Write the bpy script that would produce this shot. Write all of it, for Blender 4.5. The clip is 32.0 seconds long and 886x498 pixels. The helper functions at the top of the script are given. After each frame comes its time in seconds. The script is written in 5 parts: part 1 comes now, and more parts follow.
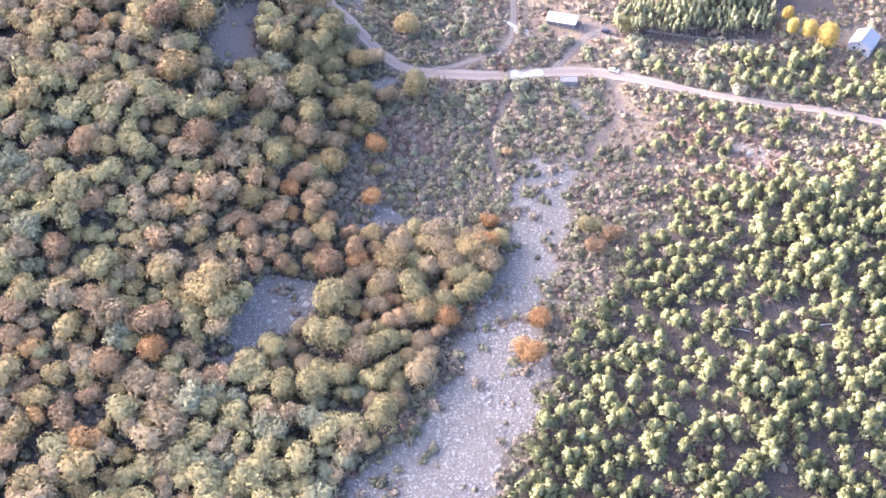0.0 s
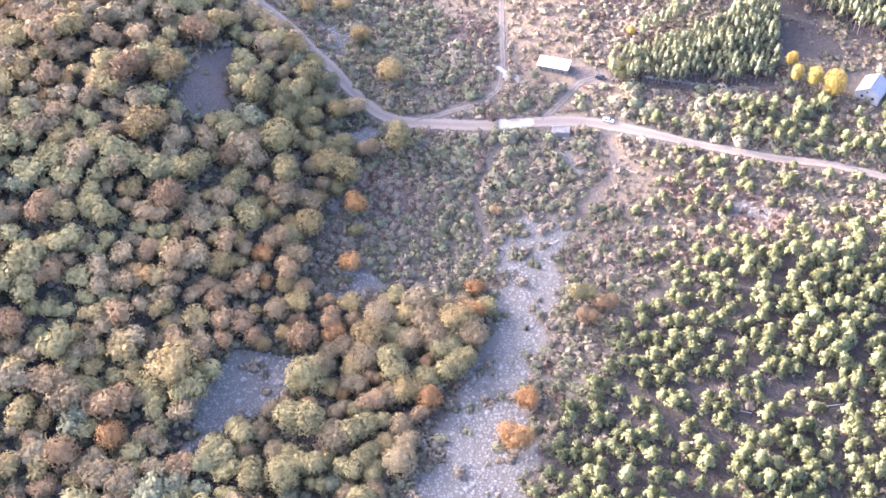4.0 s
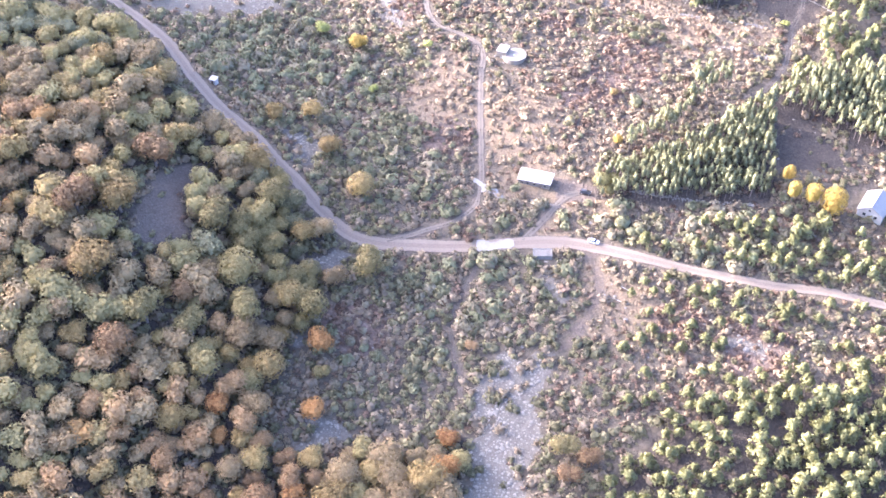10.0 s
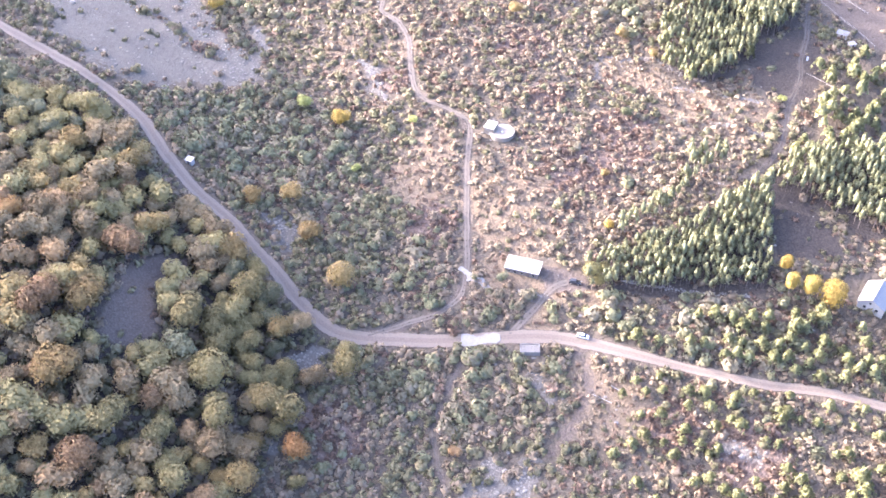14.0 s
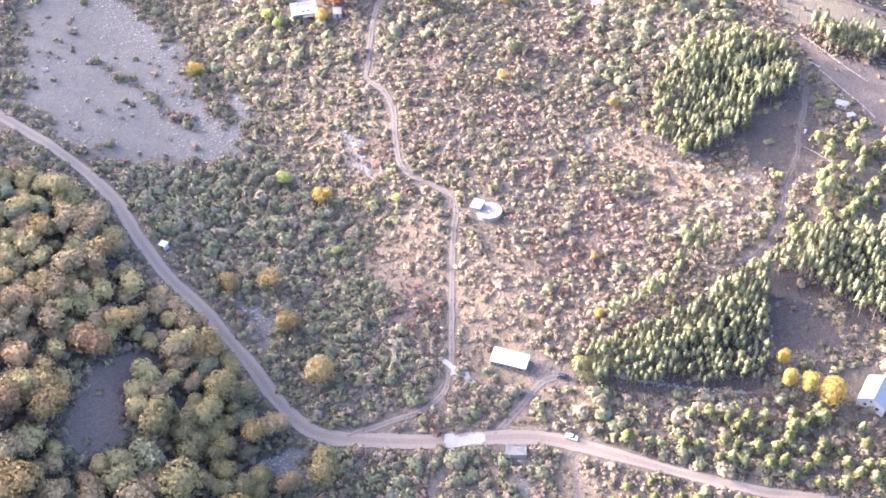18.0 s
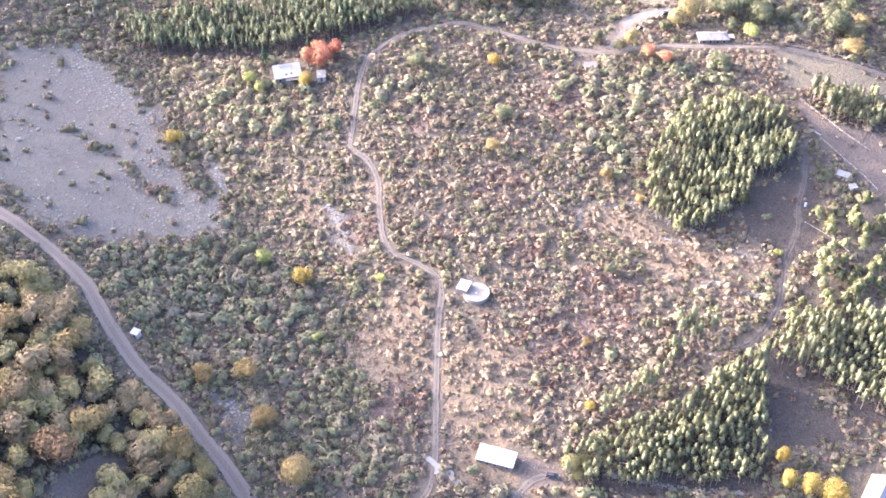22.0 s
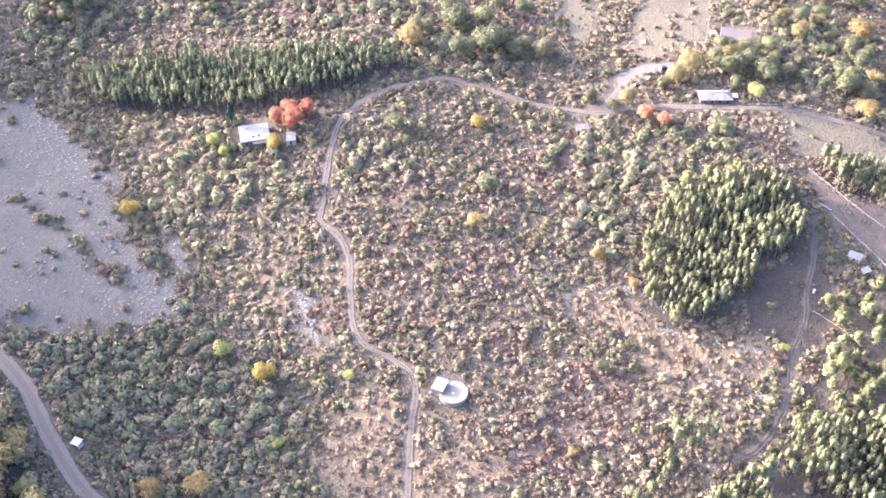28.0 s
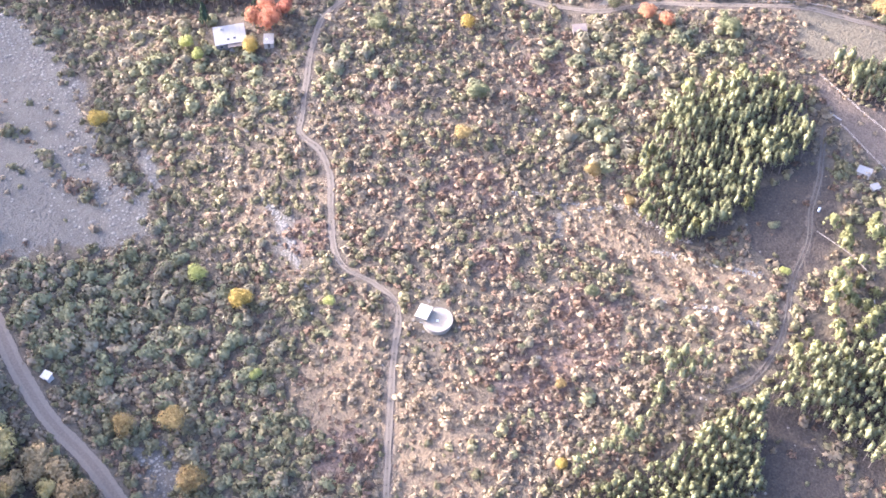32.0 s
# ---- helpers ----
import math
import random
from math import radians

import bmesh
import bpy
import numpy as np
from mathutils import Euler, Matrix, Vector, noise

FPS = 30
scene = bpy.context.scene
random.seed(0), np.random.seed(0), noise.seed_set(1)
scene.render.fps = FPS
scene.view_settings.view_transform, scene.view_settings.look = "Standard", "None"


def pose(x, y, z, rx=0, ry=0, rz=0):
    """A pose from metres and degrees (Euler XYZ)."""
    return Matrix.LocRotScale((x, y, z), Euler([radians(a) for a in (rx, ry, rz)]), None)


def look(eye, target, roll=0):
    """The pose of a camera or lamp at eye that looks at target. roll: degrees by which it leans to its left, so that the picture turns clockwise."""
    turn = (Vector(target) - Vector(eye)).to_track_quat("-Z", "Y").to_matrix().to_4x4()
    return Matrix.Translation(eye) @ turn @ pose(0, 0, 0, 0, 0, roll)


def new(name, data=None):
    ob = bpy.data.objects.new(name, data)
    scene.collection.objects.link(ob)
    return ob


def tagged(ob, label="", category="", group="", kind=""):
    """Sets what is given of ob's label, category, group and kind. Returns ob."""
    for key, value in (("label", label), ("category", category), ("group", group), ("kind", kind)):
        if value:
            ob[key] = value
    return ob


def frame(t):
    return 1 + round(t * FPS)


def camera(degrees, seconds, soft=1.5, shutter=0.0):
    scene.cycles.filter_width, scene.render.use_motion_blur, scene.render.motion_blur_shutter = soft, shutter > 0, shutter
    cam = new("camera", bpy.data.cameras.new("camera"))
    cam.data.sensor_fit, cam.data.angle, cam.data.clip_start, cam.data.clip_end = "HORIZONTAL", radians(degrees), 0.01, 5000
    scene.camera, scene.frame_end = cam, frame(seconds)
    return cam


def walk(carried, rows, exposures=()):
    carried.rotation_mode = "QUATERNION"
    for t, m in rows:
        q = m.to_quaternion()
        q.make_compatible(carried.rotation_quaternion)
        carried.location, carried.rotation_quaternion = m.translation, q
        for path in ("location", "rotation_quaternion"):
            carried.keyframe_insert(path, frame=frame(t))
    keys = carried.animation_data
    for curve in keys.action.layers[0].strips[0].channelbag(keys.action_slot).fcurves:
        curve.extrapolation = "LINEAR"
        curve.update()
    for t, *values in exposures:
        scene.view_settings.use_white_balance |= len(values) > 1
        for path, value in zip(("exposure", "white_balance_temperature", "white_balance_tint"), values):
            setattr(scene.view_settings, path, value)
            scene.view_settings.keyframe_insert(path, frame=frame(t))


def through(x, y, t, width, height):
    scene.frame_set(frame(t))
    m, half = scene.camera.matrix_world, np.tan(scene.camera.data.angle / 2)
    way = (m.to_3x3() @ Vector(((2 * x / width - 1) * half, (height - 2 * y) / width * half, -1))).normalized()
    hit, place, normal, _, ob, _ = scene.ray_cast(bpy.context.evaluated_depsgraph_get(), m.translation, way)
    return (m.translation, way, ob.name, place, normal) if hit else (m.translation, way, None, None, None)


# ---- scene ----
# ---- camera ----
cam = camera(44, 32.0, soft=1.6)
PATH = [
    (0, pose(-29.76, -374.71, 258.97, 46.333, 0.572, 0.269)),
    (0.5, pose(-28.98, -370.48, 259.40, 46.261, 0.582, 0.282)),
    (1, pose(-28.12, -366.31, 259.74, 46.222, 0.619, 0.301)),
    (1.5, pose(-27.20, -362.17, 259.98, 46.196, 0.654, 0.321)),
    (2, pose(-26.33, -357.93, 260.14, 46.190, 0.673, 0.348)),
    (2.5, pose(-25.65, -353.62, 260.26, 46.167, 0.652, 0.355)),
    (3, pose(-25.14, -349.35, 260.40, 46.142, 0.603, 0.347)),
    (3.5, pose(-24.71, -345.01, 260.50, 46.118, 0.551, 0.310)),
    (5.5, pose(-22.02, -327.47, 261.01, 46.060, 0.464, 0.304)),
    (6, pose(-21.61, -323.40, 262.15, 46.044, 0.367, 0.280)),
    (6.5, pose(-21.13, -319.07, 263.36, 46.092, 0.316, 0.229)),
    (7, pose(-20.68, -314.88, 264.42, 46.179, 0.310, 0.194)),
    (7.5, pose(-20.22, -310.89, 265.22, 46.321, 0.288, 0.146)),
    (8, pose(-19.77, -307.33, 265.89, 46.531, 0.307, 0.091)),
    (8.5, pose(-19.06, -303.81, 266.56, 46.720, 0.281, 0.115)),
    (9, pose(-18.16, -300.37, 267.47, 46.922, 0.322, 0.127)),
    (9.5, pose(-17.32, -296.66, 268.55, 47.040, 0.317, 0.157)),
    (10, pose(-16.72, -292.76, 269.81, 47.138, 0.299, 0.116)),
    (10.5, pose(-16.28, -288.78, 271.15, 47.193, 0.286, 0.081)),
    (11, pose(-15.90, -284.89, 272.47, 47.265, 0.212, 0.078)),
    (11.5, pose(-15.41, -281.03, 273.70, 47.344, 0.200, 0.061)),
    (12, pose(-14.83, -277.24, 274.73, 47.474, 0.177, 0.056)),
    (12.5, pose(-14.13, -273.50, 275.80, 47.572, 0.160, 0.048)),
    (13, pose(-13.41, -269.64, 277.03, 47.667, 0.126, 0.072)),
    (13.5, pose(-12.80, -265.67, 278.44, 47.725, 0.102, 0.052)),
    (14, pose(-12.27, -261.63, 279.94, 47.774, 0.088, 0.046)),
    (14.5, pose(-11.62, -257.69, 281.40, 47.821, 0.088, 0.022)),
    (16.5, pose(-9.21, -241.57, 287.04, 48.000, -0.000, 0.000)),
    (17, pose(-8.72, -237.46, 288.79, 47.974, -0.023, -0.030)),
    (17.5, pose(-8.14, -233.28, 290.58, 47.967, -0.050, -0.045)),
    (18, pose(-7.41, -229.02, 292.42, 47.933, -0.026, -0.047)),
    (18.5, pose(-6.61, -224.58, 294.09, 47.905, -0.010, -0.062)),
    (19, pose(-5.79, -220.39, 295.63, 47.907, 0.003, -0.069)),
    (19.5, pose(-4.97, -216.38, 297.03, 47.934, 0.002, -0.064)),
    (20, pose(-4.02, -212.57, 298.37, 47.983, 0.037, -0.051)),
    (20.5, pose(-3.20, -208.58, 299.64, 48.029, 0.048, -0.039)),
    (21, pose(-2.48, -204.74, 300.91, 48.063, 0.027, -0.011)),
    (21.5, pose(-1.84, -200.87, 302.09, 48.123, 0.018, 0.008)),
    (22, pose(-1.28, -197.05, 302.96, 48.179, 0.044, 0.004)),
    (22.5, pose(-0.68, -192.90, 303.54, 48.174, 0.073, -0.017)),
    (23, pose(-0.00, -188.42, 303.97, 48.116, 0.068, -0.018)),
    (23.5, pose(0.79, -184.08, 304.39, 48.054, 0.029, 0.022)),
    (24, pose(1.67, -179.87, 304.79, 47.986, -0.024, 0.106)),
    (24.5, pose(2.47, -175.46, 305.19, 47.886, -0.038, 0.143)),
    (25, pose(3.24, -171.07, 305.52, 47.779, -0.059, 0.183)),
    (25.5, pose(3.97, -166.66, 305.86, 47.688, -0.059, 0.210)),
    (27.5, pose(7.17, -149.79, 306.77, 47.482, -0.112, 0.261)),
    (28, pose(7.73, -145.31, 307.00, 47.426, -0.135, 0.252)),
    (28.5, pose(8.38, -141.06, 307.27, 47.376, -0.145, 0.244)),
    (29, pose(9.23, -136.78, 307.47, 47.355, -0.145, 0.255)),
    (29.5, pose(10.23, -132.55, 307.58, 47.337, -0.144, 0.284)),
    (30, pose(11.22, -128.30, 307.73, 47.351, -0.137, 0.319)),
    (30.5, pose(12.22, -124.24, 307.89, 47.388, -0.143, 0.326)),
    (31, pose(13.26, -120.79, 308.22, 47.502, -0.115, 0.289)),
    (31.5, pose(14.44, -117.96, 308.72, 44.275, 0.004, 0.385)),
    (32, pose(15.70, -115.17, 309.20, 39.770, 0.230, 0.528)),
]
walk(cam, PATH, exposures=[(0, 3.74, 4920, 26), (10, 3.76, 4920, 25), (20, 3.52, 5000, 24), (32, 3.38, 4960, 22)])

# ---- sky and sun ----
SUN_AZ = Vector((-0.93, 0.37)).normalized()      # towards the sun, on the plan
SUN_EL = radians(17.5)
world = bpy.data.worlds.new("sky")
scene.world = world
world.use_nodes = True
sky = world.node_tree.nodes.new("ShaderNodeTexSky")
sky.sky_type, sky.sun_disc = "NISHITA", False
sky.sun_elevation, sky.sun_rotation = SUN_EL, math.atan2(SUN_AZ.x, SUN_AZ.y)
sky.air_density, sky.dust_density = 0.7, 8.0
sky.ozone_density = 0.3
background = world.node_tree.nodes["Background"]
background.inputs["Strength"].default_value = 0.15
world.node_tree.links.new(sky.outputs[0], background.inputs[0])
sun_dir = Vector((SUN_AZ.x * math.cos(SUN_EL), SUN_AZ.y * math.cos(SUN_EL), math.sin(SUN_EL)))
sun = new("sun", bpy.data.lights.new("sun", "SUN"))
sun.data.energy, sun.data.angle, sun.data.color = 2.0, radians(0.7), (1.0, 0.79, 0.54)
sun.matrix_world = look(sun_dir * 900, (0, 0, 0))

# ---- small tools ----
rng = np.random.default_rng(7)


def smooth01(v):
    v = np.clip(v, 0, 1)
    return v * v * (3 - 2 * v)


def edge_distance(poly, x, y, closed=True):
    """Distance to the nearest edge of a plan outline; negative inside a closed one."""
    x, y = np.asarray(x, float), np.asarray(y, float)
    best, inside = np.full(x.shape, 1e9), np.zeros(x.shape, bool)
    n = len(poly)
    for i in range(n if closed else n - 1):
        (ax, ay), (bx, by) = poly[i], poly[(i + 1) % n]
        ex, ey = bx - ax, by - ay
        k = np.clip(((x - ax) * ex + (y - ay) * ey) / (ex * ex + ey * ey + 1e-9), 0, 1)
        best = np.minimum(best, np.hypot(x - ax - k * ex, y - ay - k * ey))
        if closed:
            cross = ((ay > y) != (by > y)) & (x < ex * (y - ay) / (ey if ey else 1e-9) + ax)
            inside ^= cross
    return np.where(inside, -best, best) if closed else best


def curve_through(points, step):
    """Evenly spaced points on a smooth line through the given ones."""
    p = np.array([points[0]] + list(points) + [points[-1]], float)
    out = []
    for i in range(1, len(p) - 2):
        a, b, c, d = p[i - 1:i + 3]
        n = max(2, int(np.linalg.norm(c - b) / step))
        for k in range(n):
            t = k / n
            out.append(0.5 * (2 * b + (c - a) * t + (2 * a - 5 * b + 4 * c - d) * t * t + (3 * b - a - 3 * c + d) * t ** 3))
    out.append(p[-2])
    return np.array(out)


# ---- lie of the land ----
SHADE_EDGE = [(-260, 470), (-200, 343), (-152, 246), (-113, 178), (-82, 128), (-47, 82), (-28, 58), (-15, 36), (16, 6), (29, -20), (40, -40), (41, -77), (33, -116), (16, -162), (-4, -195), (-40, -300), (-70, -420)]
RIDGE_AWAY = 450.0
# broad swells and hollows of the land, in metres, 60 m apart from west to east and 80 m from south to north
SWELLS = [
    [-1.44, -3.53, -2.17, 1.29, 2.77, 0.33, -0.19],
    [6.87, 2.63, -7.04, -5.08, -1.91, -0.6, -0.4],
    [13.65, 6.17, -7.41, -3.01, -1.13, -1.43, -2.12],
    [10.93, -3.86, -6.89, 1.95, -3.97, 0.97, -0.42],
    [2.59, -7.97, -2.64, 0.67, -3.15, 3.49, 0.51],
    [-10.16, -7.59, 3.62, 1.6, 0.46, 4.52, 7.84],
]


def valley_z(x, y):
    xc, yc = np.clip(x, -240, 240), np.clip(y, -260, 380)
    z = 11.75 + -0.0531 * xc + 0.1330 * yc + -0.000082 * yc * yc
    for j, row in enumerate(SWELLS):
        for i, high in enumerate(row):
            z = z + high * np.exp(-((x + 180 - 60 * i) ** 2 + (y + 160 - 80 * j) ** 2) / 5408)
    z = z + 0.35 * np.sin(x / 7.1 + 1.3 * np.sin(y / 11)) * np.sin(y / 8.3 + 0.7) * smooth01((np.hypot(x, y) - 20) / 40)
    ahead, behind, aside = np.maximum(y - 380, 0), np.maximum(-260 - y, 0), np.maximum(np.abs(x) - 240, 0)
    z = z + 0.16 * ahead / (1 + ahead / 1500) - 0.10 * behind / (1 + behind / 600) + 0.10 * aside / (1 + aside / 900)
    far = smooth01((np.hypot(x, y) - 420) / 600)
    return z + far * (26 * np.sin(x / 170 + 1) * np.cos(y / 210) + 60 * np.sin(x / 620) * np.sin(y / 540 + 2))


_b = np.array(SHADE_EDGE, float)
CREST = _b + RIDGE_AWAY * np.array([SUN_AZ.x, SUN_AZ.y])
CREST_Z = valley_z(_b[:, 0], _b[:, 1]) + RIDGE_AWAY * math.tan(SUN_EL) + 1.0


def ground_z(x, y):
    """Height of the land: the valley side, and the long ridge west of it that keeps the low sun off the wood."""
    x, y = np.asarray(x, float), np.asarray(y, float)
    z = valley_z(x, y)
    near = x < -150
    if near.any():
        px, py = x[near], y[near]
        best, crest = np.full(px.shape, 1e9), np.zeros(px.shape)
        for i in range(len(CREST) - 1):
            a, e = CREST[i], CREST[i + 1] - CREST[i]
            k = np.clip(((px - a[0]) * e[0] + (py - a[1]) * e[1]) / (e @ e), 0, 1)
            d = np.hypot(px - a[0] - k * e[0], py - a[1] - k * e[1])
            closer = d < best
            best, crest = np.where(closer, d, best), np.where(closer, CREST_Z[i] + k * (CREST_Z[i + 1] - CREST_Z[i]), crest)
        base = z[near]
        z = z.copy()
        z[near] = base + np.maximum(crest - base, 0) * smooth01(1 - best / 175)
    return z


def gz(x, y):
    return float(ground_z(np.array([x]), np.array([y]))[0])


MAIN_ROAD = [(-262, 190), (-203, 143), (-174, 123), (-159, 113), (-145, 103), (-130, 89), (-118, 71), (-106, 56), (-92, 44), (-80, 31), (-71, 21), (-63, 11), (-53, 2), (-43, -1), (-29, -1), (-7, -1), (7, 0), (23, 0), (37, -3), (56, -9), (75, -15), (94, -20), (113, -22), (134, -28), (176, -36), (247, -42)]
TRACK = [(-39, 0), (-25, 6), (-15, 10), (-7, 17), (-5, 24), (-4, 34), (-4, 57), (-3, 87), (-2, 97), (-4, 105), (-11, 111), (-20, 116), (-25, 125), (-27, 140), (-28, 153), (-32, 164), (-40, 172), (-40, 180), (-39, 205), (-36, 223), (-30, 232), (-19, 241), (-5, 247), (7, 251), (21, 247), (35, 240), (49, 236), (63, 232), (75, 231), (94, 234), (114, 232), (135, 231), (151, 230), (169, 225), (188, 219), (240, 205)]
DRIVE = [(71, 232), (79, 245), (84, 255), (95, 260), (104, 261)]
LANE = [(10, 1), (19, 11), (26, 20), (32, 23)]
TRAIL = [(-4, -3), (-8, -13), (-13, -24), (-16, -36), (-14, -50), (-13, -63)]
SAND_TRACK = [(32, -3), (37, -14), (36, -23), (31, -33), (22, -45)]
EAST_TRACK = [(150, 174), (145, 153), (140, 140), (137, 127), (130, 114), (127, 104), (123, 92), (117, 83), (110, 76), (103, 73)]
FAR_TRACK = [(61, 314), (58, 283), (63, 263), (70, 242)]
ROADS = [(MAIN_ROAD[:20], 3.1), (MAIN_ROAD[19:], 2.0), (TRACK, 1.6), (DRIVE, 2.6), (LANE, 1.7), (TRAIL, 0.9), (SAND_TRACK, 1.6), (EAST_TRACK, 1.3)]

SCREE = [
    [(-63, -191), (-43, -167), (-28, -145), (-26, -129), (-21, -118), (-15, -103), (-9, -86), (-3, -68), (6, -58), (14, -43), (17, -45), (13, -68), (9, -89), (1, -109), (-1, -130), (-0, -150), (-8, -171), (-22, -196), (-40, -240), (-80, -240)],
    [(-14, -76), (-8, -65), (-2, -53), (5, -43), (9, -50), (0, -63), (-9, -75)],
    [(-99, -115), (-73, -109), (-80, -130), (-89, -138), (-107, -149), (-103, -128)],
    [(-66, -74), (-52, -73), (-48, -80), (-61, -87)],
    [(-74, -42), (-66, -38), (-63, -44), (-70, -48)],
    [(-66, -12), (-55, -8), (-52, -19), (-63, -21)],
    [(15, -12), (24, -9), (25, -26), (18, -29)],
    [(-79, 52), (-71, 57), (-66, 35), (-73, 34), (-78, 42)],
    [(-51, 145), (-43, 144), (-36, 126), (-33, 113), (-39, 112), (-46, 130)],
    [(77, -40), (91, -43), (86, -53), (76, -49)],
    [(50, 146), (56, 141), (54, 127), (49, 127)],
    [(-103, 176), (-96, 170), (-89, 153), (-91, 145), (-97, 156)],
]
BIG_SCREE = [(-204, 240), (-173, 245), (-160, 237), (-150, 226), (-128, 200), (-116, 165), (-105, 152), (-93, 145), (-90, 127), (-116, 120), (-142, 111), (-179, 140)]
SCREE_EDGE = [(-173, 246), (-160, 239), (-149, 228), (-127, 201), (-114, 167), (-104, 153), (-91, 146), (-89, 135), (-101, 140), (-116, 148), (-128, 168), (-143, 198), (-164, 222), (-181, 232)]
CLEARING = [(-124, -20), (-119, 9), (-108, 19), (-99, 20), (-110, 0), (-106, -16), (-115, -24)]
FOREST = [(-151, -230), (-250, -60), (-240, 110), (-176, 97), (-135, 76), (-108, 46), (-84, 27), (-66, 3), (-50, -12), (-56, -24), (-64, -38), (-70, -60), (-76, -74), (-72, -90), (-46, -87), (-21, -81), (-9, -77), (-13, -98), (-28, -123), (-45, -163), (-69, -200), (-90, -250)]
YARD = [(149, 196), (154, 178), (162, 167), (172, 149), (201, 141), (199, 176), (160, 186), (154, 197)]
BARN_YARD = [(21, 31), (23, 23), (30, 18), (39, 19), (39, 26), (31, 29)]
FIELD = [(147, 228), (162, 228), (189, 216), (208, 204), (184, 204), (164, 205), (147, 204)]
FAR_FIELDS = [[(57, 322), (60, 335), (76, 332), (80, 304), (72, 284), (64, 276), (62, 296)], [(84, 276), (92, 286), (99, 322), (137, 326), (126, 284), (108, 268), (92, 266)]]
PINES_SOUTH = [(-14, -196), (9, -133), (25, -115), (33, -95), (58, -65), (94, -61), (131, -50), (154, -54), (142, -192), (40, -230)]
PINES_THIN = [(39, -44), (50, -12), (84, -18), (142, -32), (154, -54), (131, -50), (94, -61), (58, -65), (36, -80)]
PINES_ROAD = [(50, -4), (68, 6), (109, 10), (144, 12), (169, 1), (170, -33), (134, -24), (85, -13)]
PINES_BARN = [(36, 20), (38, 31), (54, 38), (72, 46), (91, 58), (105, 68), (114, 69), (112, 55), (106, 23), (102, 17), (80, 18), (50, 17)]
PINES_EAST = [(113, 71), (121, 82), (133, 88), (148, 92), (163, 86), (167, 66), (160, 46), (142, 43), (138, 54), (128, 62), (119, 63)]
PINES_ROW = [(50, 42), (57, 54), (75, 67), (84, 83), (100, 88), (101, 78), (86, 70), (80, 62), (60, 42)]
PINES_HILL = [(83, 166), (79, 150), (80, 133), (91, 123), (101, 127), (111, 130), (114, 136), (122, 142), (124, 151), (137, 155), (145, 162), (143, 181), (138, 190), (121, 196), (109, 191), (96, 184)]
PINES_FAR = [(-158, 264), (-111, 269), (-61, 267), (-15, 268), (-2, 258), (-35, 243), (-77, 232), (-107, 237), (-146, 243)]
PINES_FIELD = [(151, 202), (183, 201), (198, 187), (176, 177), (161, 185)]
PINES_CORNER = [(141, 133), (179, 149), (192, 93), (151, 69), (112, 70), (131, 92), (144, 114)]
# ground beside the pines, coloured dark as their shade and kept clear of shrubs
PAINTED_SHADE = [[(116, 146), (132, 152), (148, 164), (150, 140), (142, 118), (130, 113), (118, 124)], [(112, 72), (124, 66), (133, 50), (136, 36), (110, 33)], [(42, 22), (58, 21), (80, 21), (104, 23), (104, 18), (60, 16)]]
# bare, dry places: x, y, radius
DRY = [(-22, 72, 16), (-16, 92, 12), (14, 47, 18), (2, 65, 12), (18, 69, 14), (10, 29, 11), (38, -30, 13), (48, -26, 10), (22, 7, 9), (104, 99, 9), (84, 112, 10), (116, 112, 8), (70, 130, 10), (-30, 150, 9), (26, 23, 9), (62, 136, 10), (44, 19, 12), (78, 122, 6), (88, 118, 7), (97, 115, 7), (108, 112, 7), (118, 109, 6), (84, 104, 6), (95, 101, 6), (106, 98, 6), (36, -16, 8), (-60, 147, 6), (-53, 137, 7), (-55, 154, 6)]
RED_HEATH = [(40, 78, 17), (60, 88, 11), (-18, 52, 12), (86, -46, 16), (62, -36, 12), (-48, -38, 14), (30, 120, 9), (-36, 129, 10), (-60, 302, 22), (112, 305, 15), (60, 100, 14), (22, 150, 14), (50, 200, 14), (-10, 190, 12), (40, 300, 16)]


def within(poly, x, y, soft):
    """1 inside an outline, 0 outside, with a soft edge."""
    return smooth01(0.5 - edge_distance(poly, x, y) / soft)


def spots(places, x, y):
    total = np.zeros(np.shape(x))
    for px, py, r in places:
        total = np.maximum(total, smooth01(1.35 - np.hypot(x - px, y - py) / r))
    return total


def road_distance(x, y):
    best = np.full(np.shape(x), 1e9)
    for line, half in ROADS:
        best = np.minimum(best, edge_distance(line, x, y, closed=False) - half)
    return best


def scree_amount(x, y):
    x, y = np.asarray(x, float), np.asarray(y, float)
    x, y = x + 2.4 * np.sin(y / 3.7 + 1.4 * np.sin(x / 5.1)) + 1.1 * np.sin(y / 1.6 + x / 2.3), y + 2.4 * np.sin(x / 4.3 + 1.2 * np.sin(y / 6.1))
    total = within(BIG_SCREE, x, y, 14) * 0.8
    total = np.maximum(total, within(SCREE_EDGE, x, y, 7))
    for i, poly in enumerate(SCREE):
        total = np.maximum(total, within(poly, x, y, 5) * (0.62 if i in (6, 8, 9, 10) else 1.0))
    return total


# ---- materials ----
def shader(name):
    m = bpy.data.materials.new(name)
    m.use_nodes = True
    nodes, links = m.node_tree.nodes, m.node_tree.links
    return m, nodes, links, nodes["Principled BSDF"]


def noise_node(nodes, links, scale, detail=4.0, rough=0.6):
    where = nodes.new("ShaderNodeTexCoord")
    tex = nodes.new("ShaderNodeTexNoise")
    tex.inputs["Scale"].default_value, tex.inputs["Detail"].default_value, tex.inputs["Roughness"].default_value = scale, detail, rough
    links.new(where.outputs["Object"], tex.inputs["Vector"])
    return tex.outputs["Fac"]


